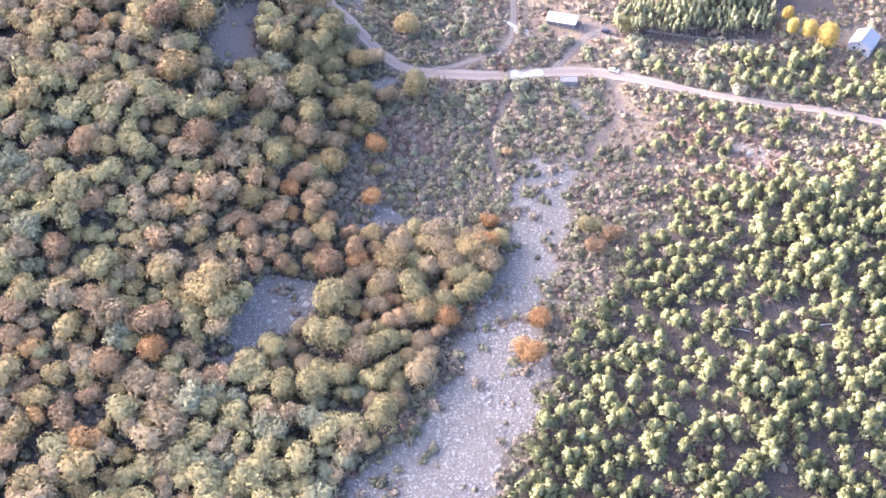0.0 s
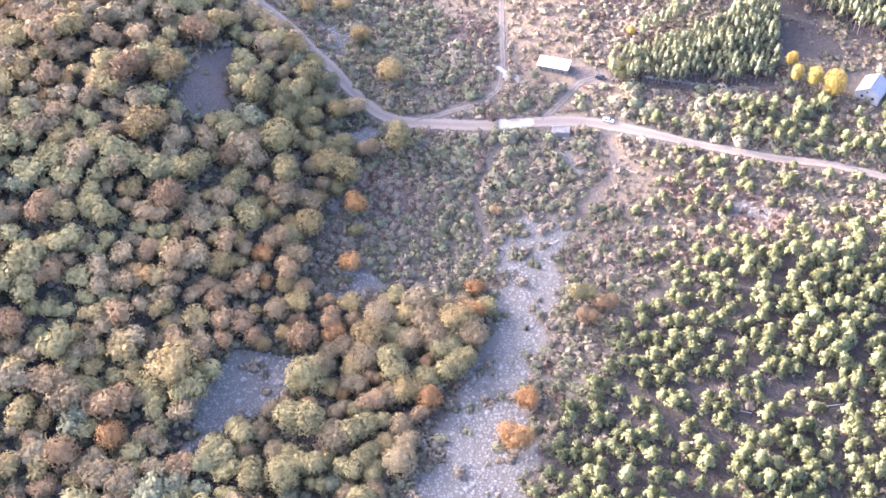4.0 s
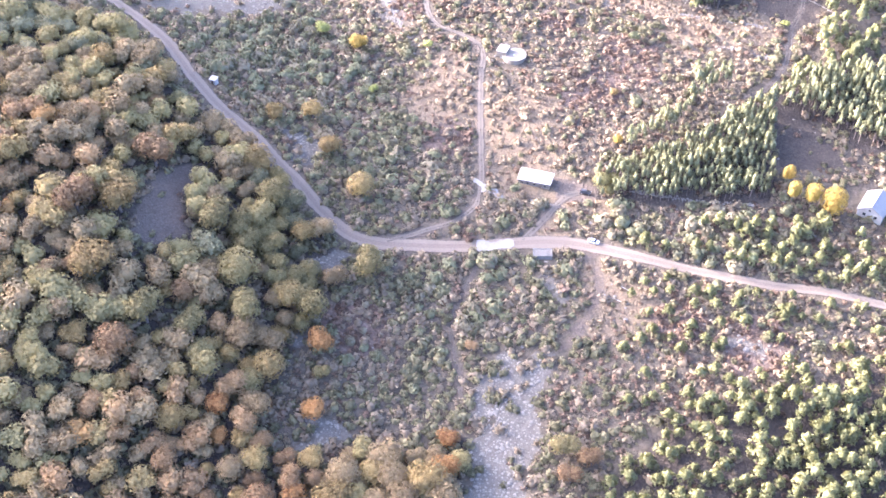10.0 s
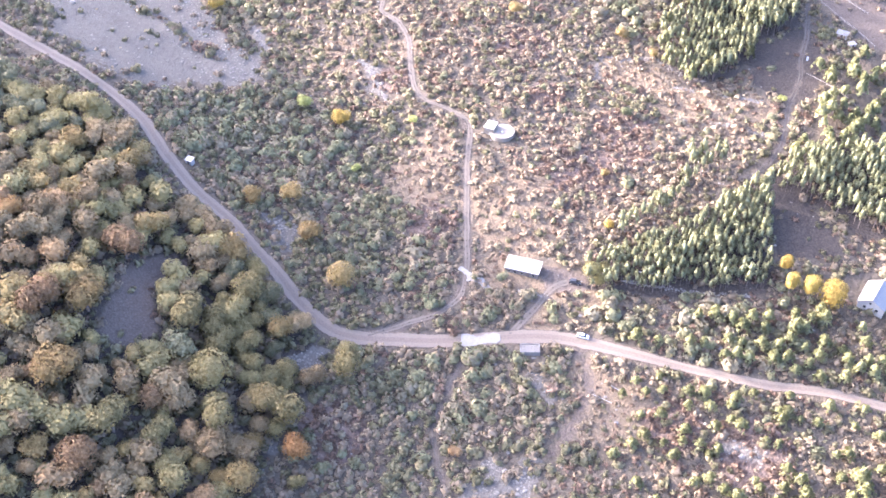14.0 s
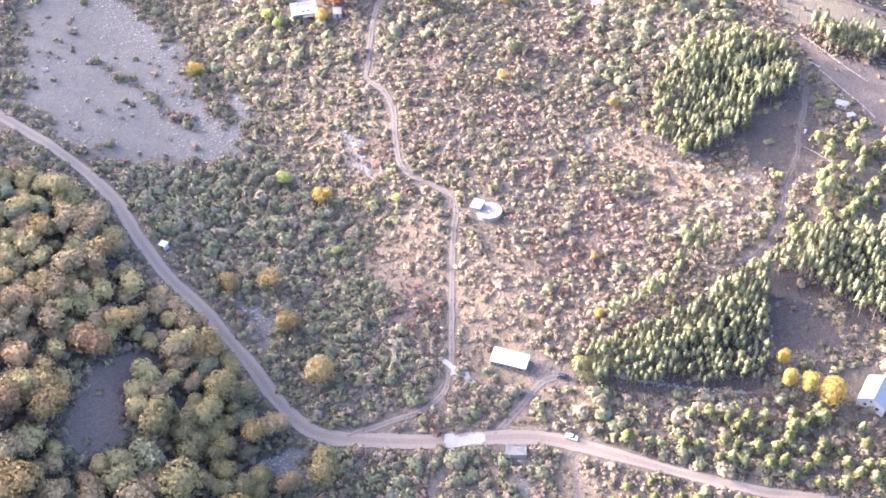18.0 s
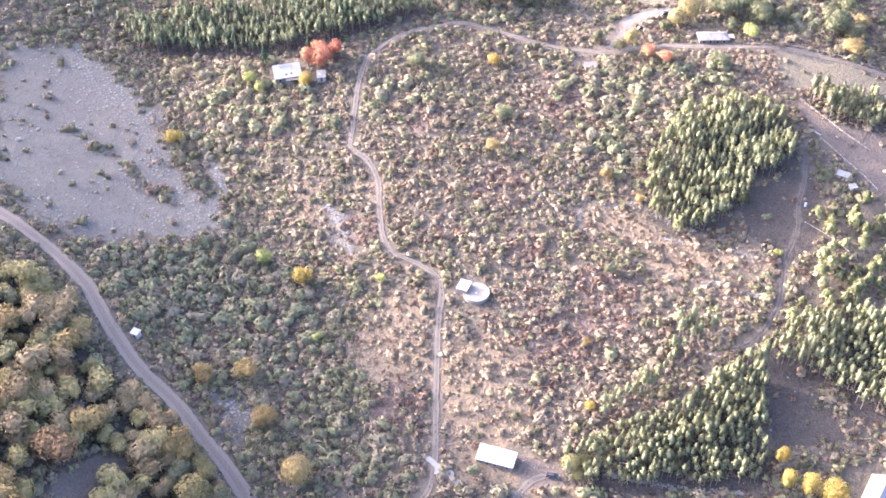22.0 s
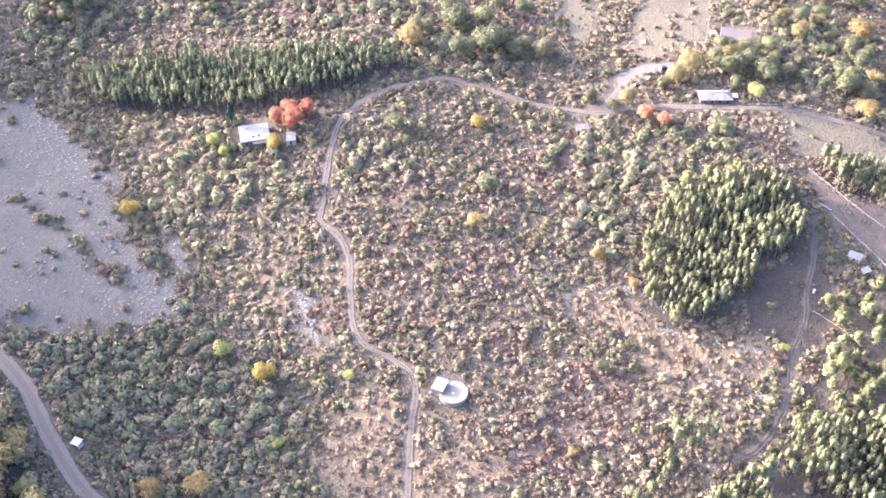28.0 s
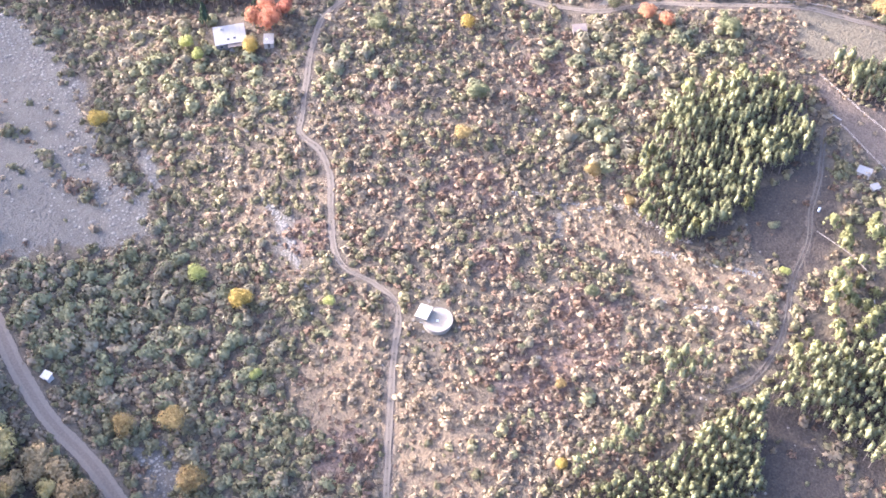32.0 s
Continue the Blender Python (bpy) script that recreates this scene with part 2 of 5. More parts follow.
def ramp_node(nodes, links, fac, stops):
    ramp = nodes.new("ShaderNodeValToRGB")
    e = ramp.color_ramp.elements
    while len(e) < len(stops):
        e.new(0.5)
    for item, (at, colour) in zip(e, stops):
        item.position, item.color = at, (*colour, 1)
    links.new(fac, ramp.inputs[0])
    return ramp.outputs[0]


def mix_node(nodes, links, fac, a, b, mode="MIX"):
    mix = nodes.new("ShaderNodeMix")
    mix.data_type, mix.blend_type = "RGBA", mode
    for socket, value in ((mix.inputs[0], fac), (mix.inputs[6], a), (mix.inputs[7], b)):
        if isinstance(value, (int, float)):
            socket.default_value = value
        elif isinstance(value, tuple):
            socket.default_value = (*value, 1)
        else:
            links.new(value, socket)
    return mix.outputs[2]


def maths(nodes, links, op, a, b):
    n = nodes.new("ShaderNodeMath")
    n.operation, n.use_clamp = op, op in ("MULTIPLY_ADD",)
    for socket, value in zip(n.inputs, (a, b)):
        if isinstance(value, (int, float)):
            socket.default_value = value
        else:
            links.new(value, socket)
    return n.outputs[0]


def step_mask(nodes, links, mask, wobble, lo=0.40, hi=0.62, amount=0.9):
    """A mask whose soft edge is broken up by a noise."""
    shifted = maths(nodes, links, "MULTIPLY", maths(nodes, links, "SUBTRACT", wobble, 0.5), amount)
    total = maths(nodes, links, "ADD", mask, shifted)
    m = nodes.new("ShaderNodeMapRange")
    m.interpolation_type = "SMOOTHSTEP"
    m.inputs["From Min"].default_value, m.inputs["From Max"].default_value = lo, hi
    links.new(total, m.inputs["Value"])
    return m.outputs[0]


def bump_node(nodes, links, height, strength, distance, bsdf):
    b = nodes.new("ShaderNodeBump")
    b.inputs["Strength"].default_value, b.inputs["Distance"].default_value = strength, distance
    links.new(height, b.inputs["Height"])
    links.new(b.outputs[0], bsdf.inputs["Normal"])


def plain(name, a, b, scale=3.0, rough=0.8, metal=0.0, bump=0.2, stain=None, stain_scale=0.4):
    """A surface of two close colours in a grain, with larger stains, and a fine relief."""
    m, nodes, links, bsdf = shader(name)
    grain = noise_node(nodes, links, scale)
    colour = ramp_node(nodes, links, grain, [(0.3, a), (0.7, b)])
    if stain:
        broad = noise_node(nodes, links, stain_scale, 3.0)
        colour = mix_node(nodes, links, ramp_node(nodes, links, broad, [(0.45, (0, 0, 0)), (0.7, (1, 1, 1))]), colour, stain)
    links.new(colour, bsdf.inputs["Base Color"])
    bsdf.inputs["Roughness"].default_value, bsdf.inputs["Metallic"].default_value = rough, metal
    if bump:
        bump_node(nodes, links, grain, bump, 0.05, bsdf)
    return m


def leaf(name, dark, mid, light, through=0.35):
    """Leaves: a hue for each plant, a value for each leaf, some light let through."""
    m, nodes, links, bsdf = shader(name)
    info, geo = nodes.new("ShaderNodeObjectInfo"), nodes.new("ShaderNodeNewGeometry")
    tint = nodes.new("ShaderNodeAttribute")
    tint.attribute_name = "tint"
    one = maths(nodes, links, "ADD", maths(nodes, links, "MULTIPLY", info.outputs["Random"], 0.50), maths(nodes, links, "MULTIPLY", geo.outputs["Random Per Island"], 0.50))
    one = maths(nodes, links, "ADD", one, tint.outputs["Fac"])
    colour = ramp_node(nodes, links, one, [(0.1, dark), (0.5, mid), (0.95, light)])
    links.new(colour, bsdf.inputs["Base Color"])
    bsdf.inputs["Roughness"].default_value = 0.75
    bsdf.inputs["Specular IOR Level"].default_value = 0.25
    soft = nodes.new("ShaderNodeBsdfTranslucent")
    links.new(colour, soft.inputs["Color"])
    both = nodes.new("ShaderNodeMixShader")
    both.inputs[0].default_value = through
    links.new(bsdf.outputs[0], both.inputs[1])
    links.new(soft.outputs[0], both.inputs[2])
    links.new(both.outputs[0], nodes["Material Output"].inputs["Surface"])
    return m


def ground_material():
    m, nodes, links, bsdf = shader("ground_cover")
    cover, kind = nodes.new("ShaderNodeAttribute"), nodes.new("ShaderNodeAttribute")
    cover.attribute_name, kind.attribute_name = "cover", "kind"
    split, split2 = nodes.new("ShaderNodeSeparateColor"), nodes.new("ShaderNodeSeparateColor")
    links.new(cover.outputs["Color"], split.inputs[0])
    links.new(kind.outputs["Color"], split2.inputs[0])
    fine, small, mid, broad = (noise_node(nodes, links, s, d) for s, d in ((1.6, 5), (0.45, 4), (0.12, 4), (0.02, 3)))
    heath = ramp_node(nodes, links, small, [(0.30, (0.066, 0.052, 0.037)), (0.5, (0.116, 0.088, 0.059)), (0.72, (0.170, 0.131, 0.090))])
    heath = mix_node(nodes, links, maths(nodes, links, "MULTIPLY", mid, 0.5), heath, (0.14, 0.120, 0.082))
    red = ramp_node(nodes, links, small, [(0.3, (0.085, 0.057, 0.042)), (0.55, (0.165, 0.112, 0.082)), (0.75, (0.24, 0.178, 0.130))])
    heath = mix_node(nodes, links, maths(nodes, links, "MULTIPLY", step_mask(nodes, links, split2.outputs[0], mid), 0.8), heath, red)
    dry = ramp_node(nodes, links, fine, [(0.25, (0.11, 0.085, 0.06)), (0.5, (0.205, 0.147, 0.087)), (0.75, (0.258, 0.191, 0.118))])
    colour = mix_node(nodes, links, maths(nodes, links, "MULTIPLY", step_mask(nodes, links, split.outputs[0], small), 0.85), heath, dry)
    # fallen leaves and needles, toned dark so they also paint the pines' shade
    litter_and_shade = ramp_node(nodes, links, fine, [(0.3, (0.042, 0.034, 0.027)), (0.55, (0.080, 0.063, 0.048)), (0.8, (0.130, 0.098, 0.070))])
    colour = mix_node(nodes, links, step_mask(nodes, links, split.outputs[2], mid, amount=0.6), colour, litter_and_shade)
    soil = ramp_node(nodes, links, fine, [(0.3, (0.105, 0.080, 0.060)), (0.6, (0.150, 0.116, 0.088)), (0.8, (0.190, 0.150, 0.115))])
    colour = mix_node(nodes, links, step_mask(nodes, links, split2.outputs[1], small, amount=0.5), colour, soil)
    hay = ramp_node(nodes, links, fine, [(0.3, (0.125, 0.102, 0.066)), (0.6, (0.168, 0.138, 0.090)), (0.8, (0.205, 0.170, 0.113))])
    colour = mix_node(nodes, links, step_mask(nodes, links, split2.outputs[2], small, amount=0.6), colour, hay)
    cells = nodes.new("ShaderNodeTexVoronoi")
    cells.inputs["Scale"].default_value = 1.1
    where = nodes.new("ShaderNodeTexCoord")
    links.new(where.outputs["Object"], cells.inputs["Vector"])
    tuft = ramp_node(nodes, links, cells.outputs["Distance"], [(0.15, (1.0, 1.0, 1.0)), (0.75, (0.74, 0.72, 0.69))])
    colour = mix_node(nodes, links, 0.8, colour, tuft, "MULTIPLY")
    pebbles = nodes.new("ShaderNodeTexVoronoi")
    pebbles.inputs["Scale"].default_value = 1.9
    links.new(where.outputs["Object"], pebbles.inputs["Vector"])
    stone = mix_node(nodes, links, 0.6, ramp_node(nodes, links, pebbles.outputs["Distance"], [(0.2, (0.195, 0.167, 0.128)), (0.7, (0.105, 0.089, 0.068))]),
                     ramp_node(nodes, links, small, [(0.3, (0.120, 0.102, 0.078)), (0.7, (0.180, 0.154, 0.119))]))
    stone = mix_node(nodes, links, 1.0, stone, ramp_node(nodes, links, mid, [(0.32, (0.85, 0.85, 0.85)), (0.68, (1.0, 0.99, 0.97))]), "MULTIPLY")
    stone = mix_node(nodes, links, maths(nodes, links, "MULTIPLY", small, 0.25), stone, (0.11, 0.10, 0.085))
    colour = mix_node(nodes, links, step_mask(nodes, links, split.outputs[1], small, amount=0.9), colour, stone)
    colour = mix_node(nodes, links, maths(nodes, links, "MULTIPLY", broad, 0.5), colour, mix_node(nodes, links, 0.35, colour, (0.07, 0.06, 0.045)))
    links.new(colour, bsdf.inputs["Base Color"])
    bsdf.inputs["Roughness"].default_value, bsdf.inputs["Specular IOR Level"].default_value = 0.95, 0.15
    bump_node(nodes, links, maths(nodes, links, "ADD", fine, maths(nodes, links, "SUBTRACT", maths(nodes, links, "MULTIPLY", small, 1.5), maths(nodes, links, "MULTIPLY", cells.outputs["Distance"], 0.5))), 0.8, 0.7, bsdf)
    return m


def road_material(name, centre, rut, bare=1.0):
    """Dirt with two ruts; its ragged edge, and on an overgrown track its middle too, leaves the ground under it open."""
    m, nodes, links, bsdf = shader(name)
    attr, side = nodes.new("ShaderNodeAttribute"), nodes.new("ShaderNodeAttribute")
    attr.attribute_name, side.attribute_name = "rut", "worn"
    fine, small, tuft = noise_node(nodes, links, 1.8, 5), noise_node(nodes, links, 0.22, 4), noise_node(nodes, links, 0.75, 4, 0.7)
    a = ramp_node(nodes, links, fine, [(0.3, tuple(v * 0.75 for v in centre)), (0.7, tuple(v * 1.15 for v in centre))])
    b = ramp_node(nodes, links, fine, [(0.3, tuple(v * 0.85 for v in rut)), (0.7, tuple(v * 1.12 for v in rut))])
    colour = mix_node(nodes, links, step_mask(nodes, links, attr.outputs["Fac"], small, 0.3, 0.7, 0.5), a, b)
    colour = mix_node(nodes, links, maths(nodes, links, "MULTIPLY", small, 0.35), colour, tuple(v * 0.6 for v in centre))
    links.new(colour, bsdf.inputs["Base Color"])
    bsdf.inputs["Roughness"].default_value = 0.95
    bump_node(nodes, links, fine, 0.6, 0.12, bsdf)
    cover = maths(nodes, links, "MULTIPLY", side.outputs["Fac"], maths(nodes, links, "ADD", maths(nodes, links, "MULTIPLY", attr.outputs["Fac"], 1 - bare), bare))
    gone, both = nodes.new("ShaderNodeBsdfTransparent"), nodes.new("ShaderNodeMixShader")
    links.new(step_mask(nodes, links, cover, tuft, 0.30, 0.62, 1.1), both.inputs[0])
    links.new(gone.outputs[0], both.inputs[1])
    links.new(bsdf.outputs[0], both.inputs[2])
    links.new(both.outputs[0], nodes["Material Output"].inputs["Surface"])
    return m


def stone_material(name, dark, light):
    m, nodes, links, bsdf = shader(name)
    geo = nodes.new("ShaderNodeNewGeometry")
    fine = noise_node(nodes, links, 2.2, 4)
    tone = ramp_node(nodes, links, geo.outputs["Random Per Island"], [(0.0, dark), (0.45, tuple((a + b) / 2 for a, b in zip(dark, light))), (1.0, light)])
    colour = mix_node(nodes, links, maths(nodes, links, "MULTIPLY", fine, 0.5), tone, (0.20, 0.178, 0.146))
    links.new(colour, bsdf.inputs["Base Color"])
    bsdf.inputs["Roughness"].default_value = 0.9
    bump_node(nodes, links, fine, 0.5, 0.08, bsdf)
    return m


GROUND = ground_material()
DIRT = road_material("dirt_road", (0.148, 0.110, 0.076), (0.172, 0.132, 0.093))
DIRT_PALE = road_material("pale_dirt_track", (0.112, 0.087, 0.061), (0.132, 0.103, 0.073), 0.58)
DIRT_FAINT = road_material("overgrown_track", (0.088, 0.071, 0.050), (0.108, 0.086, 0.062), 0.12)
STONE = stone_material("scree_stone", (0.120, 0.099, 0.074), (0.230, 0.196, 0.150))
STONE_WARM = stone_material("warm_stone", (0.10, 0.084, 0.066), (0.220, 0.188, 0.150))
STONE_DULL = stone_material("dull_stone", (0.095, 0.081, 0.064), (0.205, 0.178, 0.142))
BARK = plain("bark", (0.09, 0.07, 0.055), (0.19, 0.15, 0.12), 4, 0.95, bump=0.6)
BARK_PALE = plain("pale_bark", (0.28, 0.25, 0.21), (0.42, 0.39, 0.34), 4, 0.95, bump=0.5)
LEAF = {
    "olive": leaf("olive_leaves", (0.150, 0.120, 0.046), (0.250, 0.200, 0.078), (0.340, 0.278, 0.112)),
    "ochre": leaf("ochre_leaves", (0.185, 0.126, 0.048), (0.295, 0.208, 0.075), (0.385, 0.290, 0.112)),
    "orange": leaf("orange_leaves", (0.210, 0.105, 0.038), (0.340, 0.180, 0.060), (0.430, 0.260, 0.092)),
    "rust": leaf("rust_leaves", (0.175, 0.108, 0.050), (0.280, 0.175, 0.078), (0.365, 0.245, 0.112)),
    "yellow": leaf("yellow_leaves", (0.270, 0.185, 0.042), (0.380, 0.275, 0.060), (0.450, 0.345, 0.090)),
    "lime": leaf("lime_leaves", (0.24, 0.24, 0.07), (0.34, 0.34, 0.10), (0.44, 0.43, 0.14)),
    "chartreuse": leaf("yellow_green_leaves", (0.170, 0.150, 0.055), (0.250, 0.220, 0.082), (0.310, 0.275, 0.110)),
    "red": leaf("red_leaves", (0.27, 0.09, 0.055), (0.40, 0.16, 0.085), (0.46, 0.25, 0.12)),
    "brown": leaf("brown_leaves", (0.175, 0.124, 0.058), (0.270, 0.194, 0.092), (0.350, 0.262, 0.128)),
    "pine": leaf("pine_needles", (0.140, 0.138, 0.058), (0.245, 0.238, 0.100), (0.345, 0.334, 0.148), 0.3),
    "spruce": leaf("dark_spruce_needles", (0.035, 0.055, 0.03), (0.06, 0.085, 0.045), (0.085, 0.115, 0.06), 0.1),
    "grey": leaf("grey_twigs", (0.132, 0.099, 0.060), (0.200, 0.152, 0.093), (0.250, 0.193, 0.122), 0.30),
    "heather": leaf("dry_heather", (0.118, 0.075, 0.047), (0.175, 0.114, 0.072), (0.228, 0.156, 0.101), 0.30),
    "green": leaf("shrub_leaves", (0.115, 0.101, 0.050), (0.186, 0.161, 0.080), (0.250, 0.216, 0.113), 0.30),
    "thicket": leaf("thicket_leaves", (0.100, 0.098, 0.051), (0.162, 0.156, 0.080), (0.222, 0.210, 0.108), 0.30),
    "tan": leaf("tan_leaves", (0.138, 0.114, 0.066), (0.205, 0.173, 0.102), (0.268, 0.228, 0.140), 0.30),
    "plantation": leaf("plantation_needles", (0.105, 0.104, 0.050), (0.195, 0.190, 0.090), (0.290, 0.282, 0.138), 0.25),
    "belt": leaf("dark_pine_needles", (0.118, 0.124, 0.064), (0.205, 0.212, 0.108), (0.300, 0.305, 0.160), 0.30),
    "foliage": leaf("green_leaves", (0.075, 0.077, 0.036), (0.130, 0.130, 0.060), (0.190, 0.187, 0.087), 0.25),
    "sage": leaf("sage_leaves", (0.120, 0.108, 0.052), (0.190, 0.172, 0.085), (0.265, 0.242, 0.124)),
    "straw": leaf("dry_bracken", (0.160, 0.117, 0.066), (0.225, 0.168, 0.097), (0.278, 0.213, 0.128), 0.30),
}


# ---- mesh building ----
def mesh_from(name, verts, faces, material, smooth=False, normals=None):
    """A mesh from arrays of corners and of faces that all have the same number of corners; normals, if given, round off the shading of leaf clumps."""
    verts, faces = np.asarray(verts, np.float32), np.asarray(faces, np.int32)
    me = bpy.data.meshes.new(name)
    me.vertices.add(len(verts))
    me.vertices.foreach_set("co", verts.ravel())
    me.loops.add(faces.size)
    me.loops.foreach_set("vertex_index", faces.ravel())
    me.polygons.add(len(faces))
    me.polygons.foreach_set("loop_start", np.arange(0, faces.size, faces.shape[1], dtype=np.int32))
    me.polygons.foreach_set("use_smooth", np.full(len(faces), smooth or normals is not None))
    if normals is not None:
        layer = me.attributes.new("custom_normal", "FLOAT_VECTOR", "POINT")
        layer.data.foreach_set("vector", np.asarray(normals, np.float32).ravel())
    me.update(calc_edges=True)
    me.materials.append(material)
    return me


def outward(v, n):
    """Triangles by threes, turned over where they face against their normals; the normals at length 1."""
    t, m = v.reshape(-1, 3, 3).copy(), n.reshape(-1, 3, 3).copy()
    face = np.cross(t[:, 1] - t[:, 0], t[:, 2] - t[:, 0])
    wrong = (face * m.sum(1)).sum(1) < 0
    t[wrong], m[wrong] = t[wrong][:, ::-1], m[wrong][:, ::-1]
    m /= np.linalg.norm(m, axis=2, keepdims=True) + 1e-9
    return np.hstack([t.reshape(-1, 3), m.reshape(-1, 3)])


def point_value(me, name, values, kind="FLOAT"):
    layer = me.attributes.new(name, kind, "POINT")
    layer.data.foreach_set("value" if kind == "FLOAT" else "color", np.asarray(values, np.float32).ravel())


def part(name, data, material, parent, label=""):
    """One mesh object under a thing or a part; data is a bmesh or a mesh."""
    if isinstance(data, bmesh.types.BMesh):
        me = bpy.data.meshes.new(name)
        data.to_mesh(me)
        data.free()
        me.materials.append(material)
    else:
        me = data
    ob = new(name, me)
    ob.parent = parent
    return tagged(ob, label)


def thing(name, label, category, m, group=""):
    ob = new(name)
    ob.empty_display_size = 0.2
    ob.matrix_basis = m
    return tagged(ob, label, category, group)


def add_box(bm, x0, x1, y0, y1, z0, z1, bevel=0.0):
    made = bmesh.ops.create_cube(bm, size=1.0, matrix=Matrix.LocRotScale(((x0 + x1) / 2, (y0 + y1) / 2, (z0 + z1) / 2), None, (x1 - x0, y1 - y0, z1 - z0)))
    if bevel:
        edges = list({e for v in made["verts"] for e in v.link_edges})
        bmesh.ops.bevel(bm, geom=edges, offset=bevel, segments=1, affect="EDGES")


def box(*size, bevel=0.02):
    bm = bmesh.new()
    add_box(bm, *size, bevel=bevel)
    return bm


def slab(corners, thick):
    """A plate: four or more corners, given a thickness downwards."""
    bm = bmesh.new()
    top = [bm.verts.new(c) for c in corners]
    low = [bm.verts.new((c[0], c[1], c[2] - thick)) for c in corners]
    n = len(top)
    bm.faces.new(top)
    bm.faces.new(low[::-1])
    for i in range(n):
        bm.faces.new((top[i], low[i], low[(i + 1) % n], top[(i + 1) % n]))
    bmesh.ops.recalc_face_normals(bm, faces=bm.faces)
    return bm


def cards(centres, normals, sizes, r, long=1.0):
    """Leaf clumps: one kite-shaped, randomly turned leaf of four corners for each centre."""
    n = len(centres)
    normals = normals / (np.linalg.norm(normals, axis=1, keepdims=True) + 1e-9)
    t = np.cross(normals, r.normal(size=(n, 3)))
    t /= np.linalg.norm(t, axis=1, keepdims=True) + 1e-9
    b = np.cross(normals, t)
    s = np.asarray(sizes).reshape(-1, 1)
    bend = normals * s * 0.25
    v = np.stack([centres + t * s * long, centres + b * s * 0.75 - bend, centres - t * s * 0.85 * long, centres - b * s * 0.65 - bend], 1)
    return v[:, [0, 1, 2, 0, 2, 3]].reshape(-1, 3), np.arange(6 * n).reshape(-1, 3)


def lump(r, level, squash, uneven, floor=-9.0):
    """Corners, by threes, of an uneven ball of radius 1 with the part under the floor left out."""
    bm = bmesh.new()
    bmesh.ops.create_icosphere(bm, subdivisions=level, radius=1.0)
    bm.verts.ensure_lookup_table()
    co = np.array([v.co for v in bm.verts])
    tri = np.array([[v.index for v in f.verts] for f in bm.faces])
    bm.free()
    co = co * (1 + uneven * r.normal(size=(len(co), 1))) * np.array([1, 1, squash])
    return co[tri[co[tri][:, :, 2].max(1) > floor]].reshape(-1, 3)


def unit(r, n):
    v = r.normal(size=(n, 3))
    return v / np.linalg.norm(v, axis=1, keepdims=True)


def crown_mesh(name, material, seed, lobes=13, leaves=760, tall=0.85, size=0.098):
    """A broad crown of radius 1, its centre at height 1.0: one to three domed heads, knobbly with small lobes, covered in leaf clumps."""
    r = np.random.default_rng(seed)
    heads = int(r.integers(1, 4))
    g = r.uniform(0, 6.283) + np.arange(heads) * 6.283 / heads + r.normal(size=heads) * 0.3
    off = 0.0 if heads == 1 else 0.36
    mids = np.stack([off * np.cos(g), off * np.sin(g), r.uniform(-0.18, 0.12, heads)], 1)
    rad = r.uniform(0.58, 0.72, heads) if heads > 1 else np.array([0.92])
    which = r.choice(heads, leaves, p=rad ** 2 / (rad ** 2).sum())
    d = unit(r, leaves)
    d[:, 2] = np.where(d[:, 2] < -0.35, -d[:, 2], d[:, 2])
    knobs = unit(r, lobes * 5)
    near = (d @ knobs.T).max(1)
    bulge = smooth01((near - 0.80) / 0.20)
    c = mids[which] + d * np.array([1, 1, tall * 1.1]) * (rad[which] * (0.84 + 0.20 * bulge) * r.uniform(0.86, 1.10, leaves))[:, None]
    knob = d - 0.75 * knobs[(d @ knobs.T).argmax(1)]
    v, _ = cards(c, d + knob + 0.30 * r.normal(size=c.shape) + np.array([0, 0, 0.2]), size * r.uniform(0.55, 1.3, leaves), r)
    n = np.repeat(0.8 * d + 0.7 * knob + 0.42 * r.normal(size=c.shape) + np.array([0, 0, 0.15]), 6, 0)
    for m, q in zip(mids, rad):
        core = lump(r, 1, tall * 1.1, 0.05, -0.45)
        v, n = np.vstack([v, core * q * 0.76 + m]), np.vstack([n, core + 0.3 * r.normal(size=core.shape)])
    vn = outward(v, n)
    return mesh_from(name, vn[:, :3] + np.array([0, 0, 1.0]), np.arange(len(vn)).reshape(-1, 3), material, normals=vn[:, 3:])


